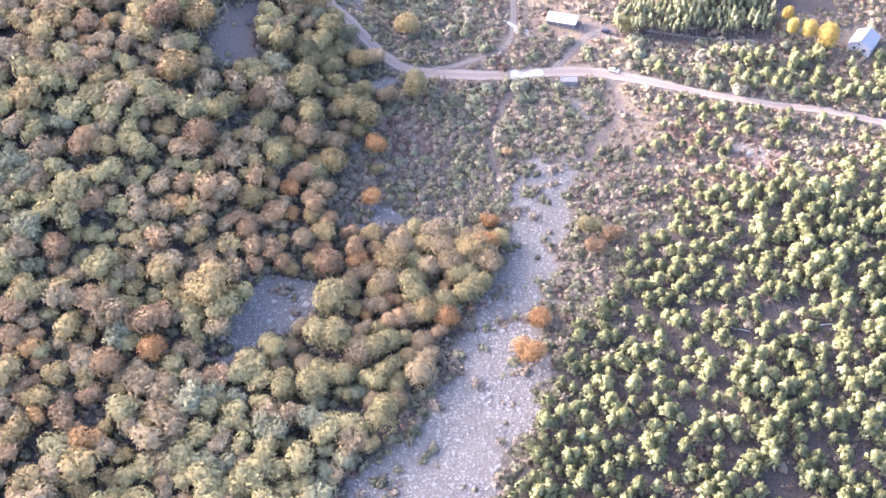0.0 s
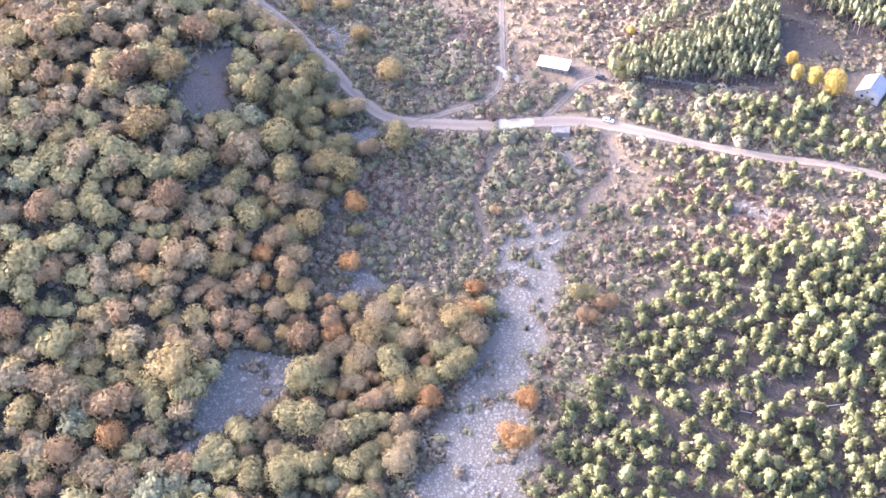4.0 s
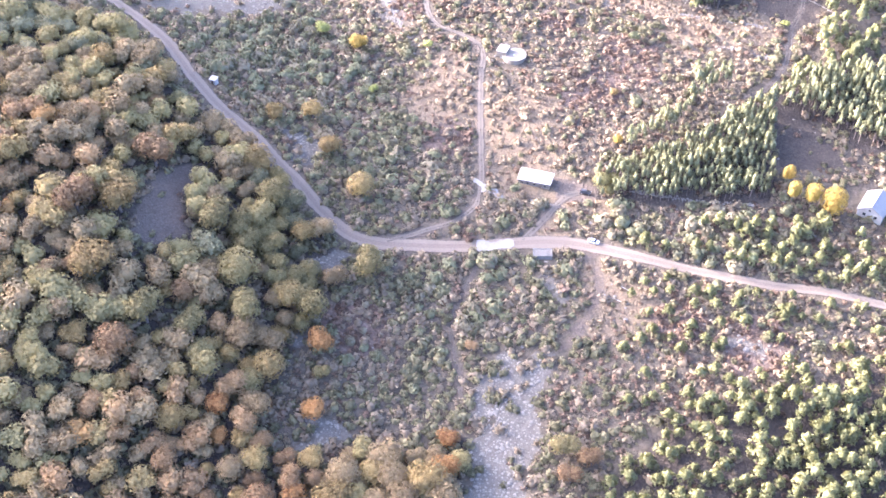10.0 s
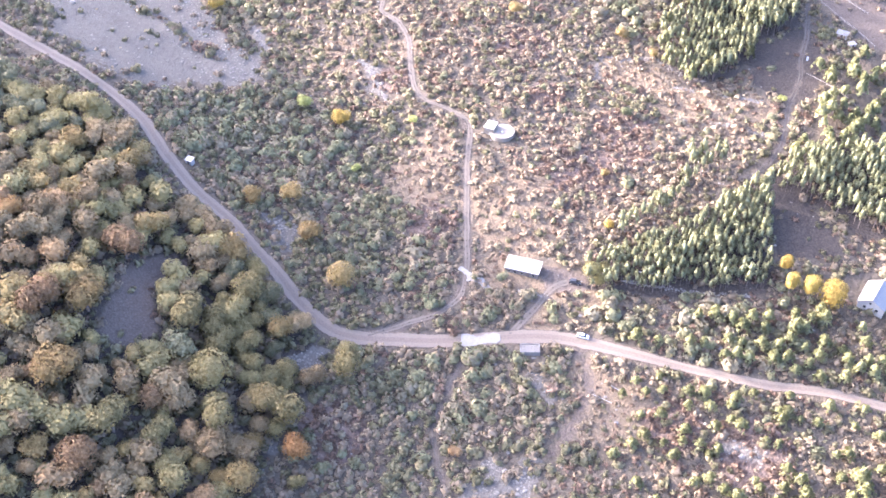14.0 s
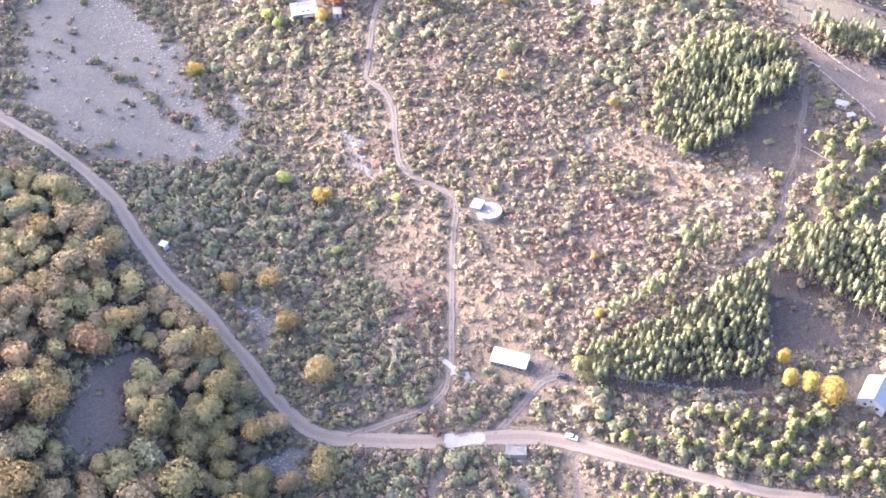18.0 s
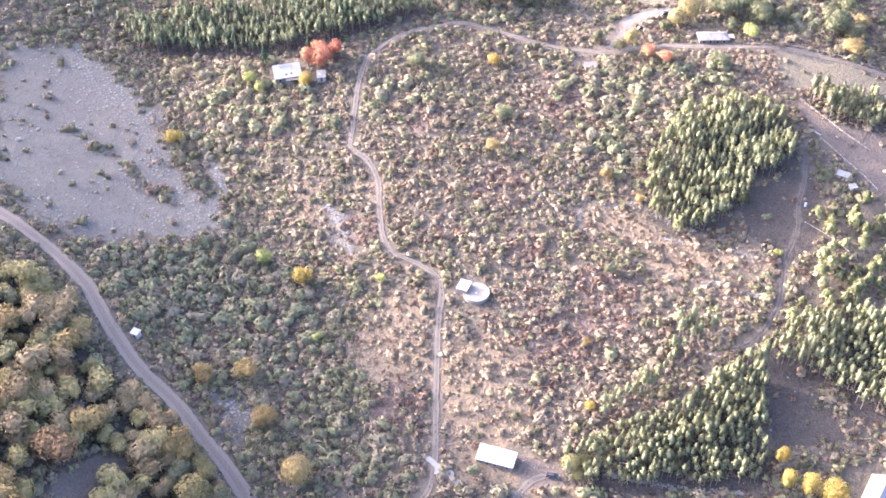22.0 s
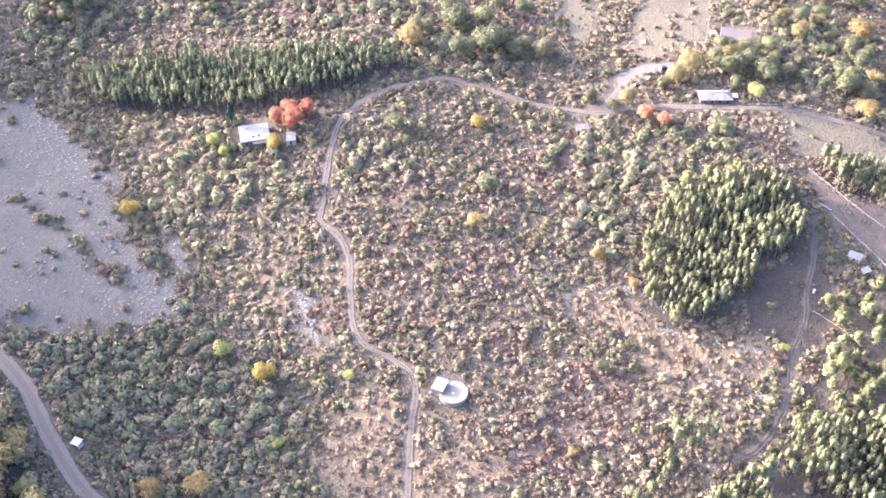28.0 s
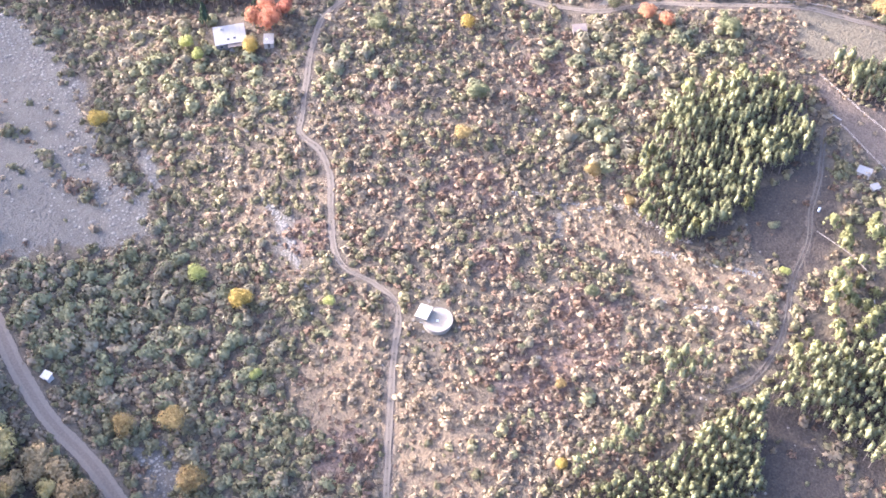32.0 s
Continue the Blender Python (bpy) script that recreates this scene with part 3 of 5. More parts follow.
def trunk_mesh(name, material, seed, height=1.0, radius=0.07, limbs=6):
    """A tapered, slightly bent trunk with limbs that reach into the crown."""
    r = np.random.default_rng(seed)
    vs, fs = [], []

    def tube(a, b, ra, rb, sides=6):
        a, b = np.array(a, float), np.array(b, float)
        w = (b - a) / np.linalg.norm(b - a)
        u = np.cross(w, [0.3, 0.9, 0.2])
        u /= np.linalg.norm(u)
        k = np.cross(w, u)
        base = len(vs)
        for p, q in ((a, ra), (b, rb)):
            for i in range(sides):
                g = 2 * math.pi * i / sides
                vs.append(p + q * (math.cos(g) * u + math.sin(g) * k))
        for i in range(sides):
            j = (i + 1) % sides
            fs.append((base + i, base + j, base + sides + j, base + sides + i))

    knee = (r.normal() * 0.03, r.normal() * 0.03, height * 0.5)
    top = (r.normal() * 0.06, r.normal() * 0.06, height)
    tube((0, 0, -0.15), knee, radius * 1.25, radius * 0.8)
    tube(knee, top, radius * 0.8, radius * 0.3)
    for i in range(limbs):
        g = 2 * math.pi * (i + r.random() * 0.6) / limbs
        z = height * r.uniform(0.45, 0.8)
        tube((0, 0, z), (0.55 * math.cos(g), 0.55 * math.sin(g), z + r.uniform(0.15, 0.4)), radius * 0.45, radius * 0.12, 4)
    return mesh_from(name, vs, fs, material, True)


def pine_mesh(name, material, seed, puffs=42, spikes=9, tall=2.0, point=0.42, low=0.28):
    """A pine's crown of radius 1 and the given height: upright candles of needles on spreading boughs, with gaps between."""
    r = np.random.default_rng(seed)
    k = (np.arange(puffs) + 0.5) / puffs
    z = tall * (low + (0.92 - low) * k)
    wide = (1 - k) ** point * r.uniform(0.45, 1.05, puffs)
    a = np.arange(puffs) * 2.4 + r.normal(size=puffs) * 0.5
    mids = np.stack([wide * np.cos(a), wide * np.sin(a), z + r.normal(size=puffs) * 0.10], 1)
    out = np.stack([np.cos(a) * (1 - 0.6 * k), np.sin(a) * (1 - 0.6 * k), np.full(puffs, 0.9)], 1)
    out /= np.linalg.norm(out, axis=1, keepdims=True)
    n = puffs * spikes
    d = unit(r, n) * 0.8 + np.repeat(out, spikes, 0) * 0.75
    d /= np.linalg.norm(d, axis=1, keepdims=True)
    c = np.repeat(mids, spikes, 0) + d * r.uniform(0.02, 0.13, (n, 1))
    side = np.cross(d, r.normal(size=(n, 3)))
    side /= np.linalg.norm(side, axis=1, keepdims=True)
    length, width = r.uniform(0.24, 0.38, (n, 1)), r.uniform(0.10, 0.17, (n, 1))
    v = np.stack([c - side * width, c + side * width, c + d * length], 1).reshape(-1, 3)
    axis = np.stack([np.cos(a), np.sin(a), np.full(puffs, 0.45)], 1)
    soft = np.repeat(0.65 * d + 0.7 * np.repeat(axis, spikes, 0) + 0.15 * r.normal(size=(n, 3)), 3, 0)
    ball = lump(r, 1, 1.0, 0.16)
    heart = ball * np.array([0.52, 0.52, tall * (0.90 - low) * 0.44]) + np.array([0, 0, tall * (low + 0.86) / 2])
    vn = outward(np.vstack([v, heart]), np.vstack([soft, ball]))
    return mesh_from(name, vn[:, :3], np.arange(len(vn)).reshape(-1, 3), material, normals=vn[:, 3:])


def bush_arrays(seed, leaves, long=1.0, size=0.27, solid=True):
    """Corners and normals of one bush of radius 1: leaf clumps over a low, uneven dome of a few humps."""
    r = np.random.default_rng(seed)
    humps = int(r.integers(2, 5))
    g = r.uniform(0, 6.283) + np.arange(humps) * 6.283 / humps
    mids = np.stack([0.38 * np.cos(g), 0.38 * np.sin(g), r.uniform(0.0, 0.32, humps)], 1)
    rad = r.uniform(0.48, 0.70, humps)
    which = r.integers(0, humps, leaves)
    d = unit(r, leaves)
    d[:, 2] = np.abs(d[:, 2])
    c = mids[which] + d * (rad[which] * r.uniform(0.85, 1.12, leaves))[:, None]
    v, _ = cards(c, d + 0.30 * r.normal(size=(leaves, 3)) + np.array([0, 0, 0.2]), size * r.uniform(0.6, 1.25, leaves), r, long)
    dome = c / (np.linalg.norm(c, axis=1, keepdims=True) + 1e-9)
    n = np.repeat(0.6 * d + 0.5 * dome + 0.42 * r.normal(size=c.shape), 6, 0)
    if solid:
        ball = lump(r, 1, 0.85, 0.17, 0.30)
        v, n = np.vstack([v, ball * 0.68]), np.vstack([n, ball + 0.45 * r.normal(size=ball.shape)])
    return outward(v, n)


def scatter(name, shapes, places, material, label, category, corners=3, flat=1.0):
    """One object of many plants: each place is x, y, radius, tint; each plant one of the shapes, turned and sized."""
    places = np.asarray(places, float)
    vs, ns, tint = [], [], []
    pick, turn = rng.integers(0, len(shapes), len(places)), rng.uniform(0, 6.283, len(places))
    z = ground_z(places[:, 0], places[:, 1]) - 0.05
    for i, s in enumerate(shapes):
        on = pick == i
        if not on.any():
            continue
        c, sn = np.cos(turn[on])[:, None], np.sin(turn[on])[:, None]
        rad = places[on, 2][:, None]
        x = (s[None, :, 0] * c - s[None, :, 1] * sn) * rad + places[on, 0][:, None]
        y = (s[None, :, 0] * sn + s[None, :, 1] * c) * rad + places[on, 1][:, None]
        zz = s[None, :, 2] * rad * flat * rng.uniform(0.8, 1.2, rad.shape) + z[on][:, None]
        vs.append(np.stack([x, y, zz], 2).reshape(-1, 3))
        if s.shape[1] == 6:
            ns.append(np.stack([s[None, :, 3] * c - s[None, :, 4] * sn, s[None, :, 3] * sn + s[None, :, 4] * c, np.repeat(s[None, :, 5], on.sum(), 0)], 2).reshape(-1, 3))
        tint.append(np.repeat(places[on, 3], len(s)))
    v = np.vstack(vs)
    me = mesh_from(name, v, np.arange(len(v)).reshape(-1, corners), material, normals=np.vstack(ns) if ns else None)
    point_value(me, "tint", np.concatenate(tint))
    return tagged(new(name, me), label, category, kind="stuff")


# ---- the ground ----
def spread(lo, hi, step, far):
    mid = np.arange(lo, hi + step, step)
    out = [step]
    while sum(out) < far:
        out.append(min(out[-1] * 1.16, 220))
    return np.concatenate([lo - np.cumsum(out)[::-1], mid, hi + step + np.cumsum(out)])


def build_ground():
    xs, ys = spread(-240, 220, 2.5, 4300), spread(-235, 360, 2.5, 4300)
    x, y = np.meshgrid(xs, ys)
    nx, ny = len(xs), len(ys)
    z = ground_z(x.ravel(), y.ravel())
    i = np.arange((ny - 1) * nx).reshape(ny - 1, nx)[:, :-1].ravel()
    me = mesh_from("ground", np.stack([x.ravel(), y.ravel(), z], 1), np.stack([i, i + 1, i + nx + 1, i + nx], 1), GROUND, True)
    fx, fy = x.ravel(), y.ravel()
    litter_and_shade = np.maximum(within(FOREST, fx, fy, 10) * 0.85, within(PINES_SOUTH, fx, fy, 12) * 0.7)
    # the last outlines hold no fallen needles: pine shade put into the ground colour
    for poly in (PINES_BARN, PINES_HILL, PINES_FAR, PINES_EAST, PINES_FIELD, *PAINTED_SHADE):
        litter_and_shade = np.maximum(litter_and_shade, within(poly, fx, fy, 8))
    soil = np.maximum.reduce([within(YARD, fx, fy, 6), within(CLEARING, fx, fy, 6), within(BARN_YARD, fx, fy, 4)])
    litter_and_shade = litter_and_shade * (1 - within(CLEARING, fx, fy, 6))
    hay = within(FIELD, fx, fy, 4)
    for poly in FAR_FIELDS:
        hay = np.maximum(hay, within(poly, fx, fy, 14) * 0.85)
    soil = np.maximum(soil, smooth01(1 - road_distance(fx, fy) / 2.5) * 0.55)
    point_value(me, "cover", np.stack([spots(DRY, fx, fy), scree_amount(fx, fy), litter_and_shade, np.ones(len(fx))], 1), "FLOAT_COLOR")
    point_value(me, "kind", np.stack([spots(RED_HEATH, fx, fy), soil, hay, np.ones(len(fx))], 1), "FLOAT_COLOR")
    tagged(new("ground", me), "dry heath, fallen leaves, painted pine shade and stony soil of a hillside", "ground", kind="structure")


build_ground()


def strip(name, line, half, material, label, lift=0.14, rough=0.25, seed=1, east=0):
    """A dirt road laid on the land, with two shallow ruts and uneven edges."""
    r = np.random.default_rng(seed)
    p = curve_through(line, 1.5)
    d = np.gradient(p, axis=0)
    d /= np.linalg.norm(d, axis=1, keepdims=True)
    side = np.stack([d[:, 1], -d[:, 0]], 1)
    across = np.array([-1.15, -0.95, -0.72, -0.50, -0.2, 0.2, 0.50, 0.72, 0.95, 1.15])
    height = np.array([-0.12, 0.0, 0.0, -0.05, 0.05, 0.05, -0.05, 0.0, 0.0, -0.12])
    rut = np.array([0.2, 0.35, 0.75, 1.0, 0.1, 0.1, 1.0, 0.75, 0.35, 0.2])
    n, k = len(p), len(across)
    w = np.ones((n, k))
    wobble = np.convolve(r.normal(size=n + 8), np.ones(5) / 5, "same")[:n], np.convolve(r.normal(size=n + 8), np.ones(5) / 5, "same")[:n]
    w[:, :3] += rough * wobble[0][:, None]
    w[:, -3:] += rough * wobble[1][:, None]
    off = across[None] * (np.interp(p[:, 0], [34, 62], [half, east or half]))[:, None] * w
    x, y = p[:, :1] + side[:, :1] * off, p[:, 1:] + side[:, 1:] * off
    z = ground_z(x.ravel(), y.ravel()) + lift + np.tile(height, n)
    i = (np.arange(n - 1)[:, None] * k + np.arange(k - 1)[None]).ravel()
    me = mesh_from(name, np.stack([x.ravel(), y.ravel(), z], 1), np.stack([i, i + k, i + k + 1, i + 1], 1), material, True)
    point_value(me, "rut", np.tile(rut, n))
    point_value(me, "worn", np.tile(np.array([0.0, 0.45, 0.95, 1.0, 1.0, 1.0, 1.0, 0.95, 0.45, 0.0]), n))
    tagged(new(name, me), label, "road", kind="structure")


strip("road_main", MAIN_ROAD, 2.9, DIRT, "wide dusty dirt road along the hillside", 0.20, 0.14, 3, 2.0)
strip("road_track", TRACK, 1.25, DIRT_PALE, "pale two-rut dirt track winding uphill", 0.16, 0.34, 4)
strip("road_lane", LANE, 1.3, DIRT_PALE, "short dirt lane to the barn", 0.13, 0.25, 6)
strip("path_trail", TRAIL, 0.7, DIRT_FAINT, "narrow trodden footpath", 0.10, 0.3, 7)
strip("road_east", EAST_TRACK, 1.1, DIRT_FAINT, "dirt track between pine plantations", 0.15, 0.3, 9)
strip("road_far", FAR_TRACK, 1.6, DIRT_PALE, "faint two-rut track by the far field", 0.12, 0.3, 10)


# ---- stones ----
def stone_shapes():
    out = []
    for seed in range(6):
        bm = bmesh.new()
        bmesh.ops.create_icosphere(bm, subdivisions=1, radius=1.0)
        r = random.Random(seed)
        for v in bm.verts:
            v.co *= r.uniform(0.7, 1.15)
            v.co.z *= 0.62
        bm.verts.ensure_lookup_table()
        out.append(np.array([list(bm.verts[k].co) for f in bm.faces for k in [q.index for q in f.verts]]))
        bm.free()
    return out


def points_in(poly, spacing, jitter=0.45, margin=0.0):
    """Loosely even places inside an outline."""
    p = np.array(poly, float)
    x, y = np.meshgrid(np.arange(p[:, 0].min(), p[:, 0].max(), spacing), np.arange(p[:, 1].min(), p[:, 1].max(), spacing))
    x[::2] += spacing / 2
    x, y = x.ravel() + rng.uniform(-jitter, jitter, x.size) * spacing, y.ravel() + rng.uniform(-jitter, jitter, x.size) * spacing
    d = edge_distance(poly, x, y)
    keep = d < margin
    return x[keep], y[keep]


STONES = stone_shapes()


def river_green(x, y):
    """Islands of scrub among the stones."""
    return smooth01((np.sin(x / 3.9 + 1.8 * np.sin(y / 9.0)) * np.sin(y / 7.3 + 1.1 * np.sin(x / 6.0)) - 0.25) / 0.3)


def build_stones():
    rows, dull = [], []
    for i, poly in enumerate(SCREE):
        x, y = points_in(poly, 1.0, margin=1.5)
        edge = edge_distance(poly, x, y)
        patchy = 0.5 + 0.5 * np.sin(x / 5.3 + 1.5 * np.sin(y / 7.7)) * np.sin(y / 6.1 + x / 9.0)
        ok = (rng.random(len(x)) < np.where(edge > -1.5, 0.45, 0.95 - 0.5 * patchy) * (1 - 0.5 * river_green(x, y)) * (0.5 if i in (6, 8, 9, 10) else 1.0)) & (scree_amount(x, y) > 0.35) & (road_distance(x, y) > 0.4) & (y > -215)
        x, y = x[ok], y[ok]
        (dull if i in (6, 8, 9, 10, 11) else rows).append(np.stack([x, y, rng.lognormal(-1.0, 0.40, len(x)), rng.uniform(-0.1, 0.1, len(x))], 1))
    x, y = points_in(BIG_SCREE, 1.7, margin=1.5)
    edge = edge_distance([(-92, 130), (-104, 152), (-118, 175), (-140, 210), (-165, 240)], x, y, closed=False)
    ok = (rng.random(len(x)) < np.where(edge < 9, 0.9, np.where(edge < 22, 0.35, 0.08))) & (x > -190)
    rows.append(np.stack([x[ok], y[ok], rng.lognormal(-0.85, 0.4, ok.sum()), rng.uniform(-0.1, 0.1, ok.sum())], 1))
    x, y = rng.uniform(-100, 130, 900), rng.uniform(-60, 230, 900)
    ok = (road_distance(x, y) > 0.5)
    rows.append(np.stack([x[ok], y[ok], rng.lognormal(-0.95, 0.4, ok.sum()), rng.uniform(-0.1, 0.1, ok.sum())], 1))
    scatter("field_scree", STONES, np.vstack(dull), STONE_DULL, "weathered dull grey stones in the heath", "stones", corners=3)
    scatter("scree_stones", STONES, np.vstack(rows), STONE, "grey angular stones of a scree", "stones", corners=3)


build_stones()

# ---- trees ----
taken = []


def free_place(x, y, r):
    return all((x - a) ** 2 + (y - b) ** 2 > (0.75 * (r + c)) ** 2 for a, b, c in taken)


TREE_WORDS = {
    "olive": "broad tree with olive-green autumn leaves", "ochre": "broad tree with ochre-yellow autumn leaves", "orange": "rounded tree with orange autumn leaves",
    "rust": "rounded tree with rust-brown autumn leaves", "yellow": "tree with bright yellow autumn leaves", "lime": "tree with light yellow-green leaves",
    "red": "maple-like tree with red autumn leaves", "brown": "half-bare tree with dull brown leaves", "pine": "young pine with light green needles", "spruce": "slim dark green spruce",
}
TREES = {}


def hash_of(word):
    return sum(ord(c) * (i + 3) for i, c in enumerate(word))


def plant(hue, x, y, r, shapes, label, category, group, tall=1.0):
    z = gz(x, y)
    root = thing(("pine_tree" if hue == "pine" else "spruce_tree" if hue == "spruce" else "deciduous_tree"), label, category,
                 Matrix.LocRotScale((x, y, z), Euler((0, 0, rng.uniform(0, 6.283))), (r, r, r * tall)), group)
    k = int(rng.integers(0, len(shapes)))
    part("trunk", shapes[k][1], None, root)
    part("crown", shapes[k][0], None, root)
    taken.append((x, y, r))
    return root


def kind_shapes(hue):
    if hue not in TREES:
        if hue == "pine":
            TREES[hue] = [(pine_mesh("crown", LEAF[hue], 300 + k, puffs=28 + 2 * k, spikes=11), trunk_mesh("trunk", BARK, 80 + k, height=2.0, radius=0.06, limbs=5)) for k in range(5)]
        elif hue == "spruce":
            TREES[hue] = [(pine_mesh("crown", LEAF[hue], 400 + k, puffs=60, tall=3.6, point=0.9), trunk_mesh("trunk", BARK, 90 + k, height=3.0, radius=0.07, limbs=5)) for k in range(2)]
        else:
            TREES[hue] = [(crown_mesh("crown", LEAF[hue], hash_of(hue) + k, lobes=14 + 2 * k, leaves=1200, size=0.066), trunk_mesh("trunk", BARK, 50 + k)) for k in range(3)]
    return TREES[hue]


SEEN_TREES = {
    "orange": [(-59, -74, 4.7), (-17, -81, 3.9), (-18, -93, 5.0), (-1, -128, 4.7), (-6, -143, 6.0), (-32, -128, 4.5), (-59, -126, 2.5), (-59, -48, 5.0), (-125, -147, 5.0)],
    "rust": [(27, -90, 4.3), (20, -96, 4.2), (-32, -112, 3.3), (-35, -133, 3.6), (-9, -45, 2.5), (-64, -99, 4.9), (-124, -85, 4.7), (-100, -97, 5.3), (-157, -78, 6.7), (-20, -99, 3.0), (-138, -153, 5.6), (-159, -115, 6.1), (-152, -99, 5.6), (-103, -41, 4.9), (-120, 11, 7.5), (-139, -19, 8.0), (-120, -65, 6.5)],
    "ochre": [(-62.3, 213.0, 3.0), (-110, -126, 8.6), (-85, -110, 2.9), (-79, -106, 3.3), (-40, -95, 4.8), (-49, 21, 5.4), (-62, 40, 4.8), (-70, 59, 4.6), (-84, 56, 3.8), (-30, -96, 3.4), (-101, -85, 4.9), (-89, -98, 2.6), (-51, -106, 6.5), (-127, -14, 7.5), (-130, -41, 8.0), (-68, -5, 5.0), (19, 169, 3.6), (65, 155, 2.9), (77, 142, 2.3), (182, 227, 5.2), (-8, 274, 5.5), (196, 288, 6.2), (50, 74, 2.0)],
    "olive": [(113, 254, 6.4), (106, 250, 4.4), (-83, -43, 7.2), (-64, -36, 7.0), (-113, -52, 7.3), (-58, -59, 3.0), (-70, -123, 7.0), (-44, -117, 7.0), (-71, -139, 7.6), (-52, -167, 6.6), (-67, -153, 5.8), (-83, -157, 6.0), (19, -86, 5.0), (-45, -15, 6.3), (-104, 20, 4.2), (-96, -10, 7.8), (-87, -29, 7.6), (-99, -53, 6.0), (-94, -65, 6.3), (-80, -68, 5.0)],
    "yellow": [(-176, 327, 3.2), (-54, 103, 4.2), (-115, 179, 4.0), (49, 48, 2.0), (-62, 211, 3.1), (21, 222, 3.0)],
    "lime": [(-87, 215, 2.9), (-82, 209, 2.5), (-70, 113, 3.6), (-47, 77, 2.3), (-25, 103, 2.2), (137, 236, 3.8), (127, 115, 2.0), ],
    "chartreuse": [(40.5, 25, 3.4), (45, 27, 2.8), (43, 21.5, 2.4)],
    "red": [(-61.5, 223, 3.8), (-54.5, 220.5, 4.6), (-49.5, 227, 3.6), (-57, 228, 3.6), (97, 220, 3.2), (90, 225, 3.3)],
    "foliage": [(-172, 303, 6.0), (-164, 309, 5.5), (-158, 300, 5.0), (-166, 295, 4.5), (-151, 312, 4.8), (-104, 305, 4.2), (-99, 298, 3.6), (-178, 292, 5.0), (-95, 312, 3.8), (120, 217, 4.6), (177, 242, 6.3), (187, 273, 5.1), (25, 187, 4.4), (-13, 219, 4.4), (62, 107, 2.7), (12, 285, 8.0), (26, 270, 7.5), (38, 268, 4.4), (15, 266, 6.0), (136, 256, 6.4), (145, 250, 5.9), (127, 254, 5.4), (130, 243, 3.6)],
}
TREE_WORDS["chartreuse"] = "broad yellow-green tree at the edge of the pines"
TREE_WORDS["sage"] = "tree with dull grey-green leaves"
TREE_WORDS["foliage"] = "leafy tree still green in autumn"
for hue, places in SEEN_TREES.items():
    for x, y, r in places:
        plant(hue, x, y, r, kind_shapes(hue), TREE_WORDS[hue], "tree", "autumn trees", 1.45 if hue in ("red", "lime") and y > 200 and r < 5 else 1.0)

for _ in range(34):
    x, y = float(rng.uniform(150, 222)), float(rng.uniform(238, 345))
    r = float(rng.uniform(2.6, 5.0))
    if free_place(x, y, r * 0.7):
        hue = ("foliage", "sage", "foliage", "olive", "sage")[int(rng.integers(0, 5))]
        plant(hue, x, y, r, kind_shapes(hue), TREE_WORDS[hue], "tree", "autumn trees")
for x, y, r in ((9, 298, 5.0), (25, 289, 5.5), (30, 277, 5.0), (20, 272, 5.0), (41, 274, 4.0), (33, 303, 4.5), (44, 300, 4.5), (-6, 283, 4.5), (28, 264, 3.5), (131, 271, 4.5), (138, 268, 4.5), (150, 270, 4.5), (127, 252, 4.0), (181, 249, 5.0), (173, 240, 4.5), (190, 263, 5.0), (190, 287, 4.5), (202, 290, 5.0), (69, 238, 3.2), (122, 221, 4.2), (132, 262, 5.0), (142, 266, 5.5), (150, 262, 5.0), (126, 262, 4.6), (153, 252, 4.2), (100, 245, 3.0), (84, 236, 4.0), (78, 232, 3.0), (-2, 285, 6.0), (22, 290, 7.0), (32, 275, 6.0), (52, 268, 5.0), (-20, 262, 3.4), (140, 249, 4.0)):
    if free_place(x, y, r * 0.5):
        hue = ("foliage", "sage", "olive")[int(rng.choice(3, p=(0.5, 0.35, 0.15)))]
        plant(hue, x, y, r, kind_shapes(hue), TREE_WORDS[hue], "tree", "autumn trees", 1.15)

# the poplars by the metal-roofed house
for x, y, r, tall in ((110.5, 27, 2.5, 2.2), (110.5, 18, 2.8, 2.2), (117, 16, 3.6, 1.8), (124.5, 13, 5.0, 1.45)):
    plant("yellow", x, y, r, kind_shapes("yellow"), "golden poplar beside the metal-roofed house", "tree", "golden poplars", tall)
for x, y, r in ((-81, 225, 2.2), (-62, 232, 1.5)):
    plant("spruce", x, y, r, kind_shapes("spruce"), TREE_WORDS["spruce"], "tree", "spruces by the white-roofed house", 1.6)

HOUSES = [(17, 29, 9), (140, 20, 9), (9, 97, 8), (-72, 222, 9), (122, 237, 9), (140, 287, 10), (64, 224, 4), (17, -4, 5), (-109, 70, 4), (-57, 217, 4), (34, 23, 5)]


def open_ground(x, y, gap):
    """Places off the roads, the houses and the bare stones."""
    ok = (road_distance(x, y) > gap)
    for hx, hy, hr in HOUSES:
        ok &= np.hypot(x - hx, y - hy) > hr
    return ok


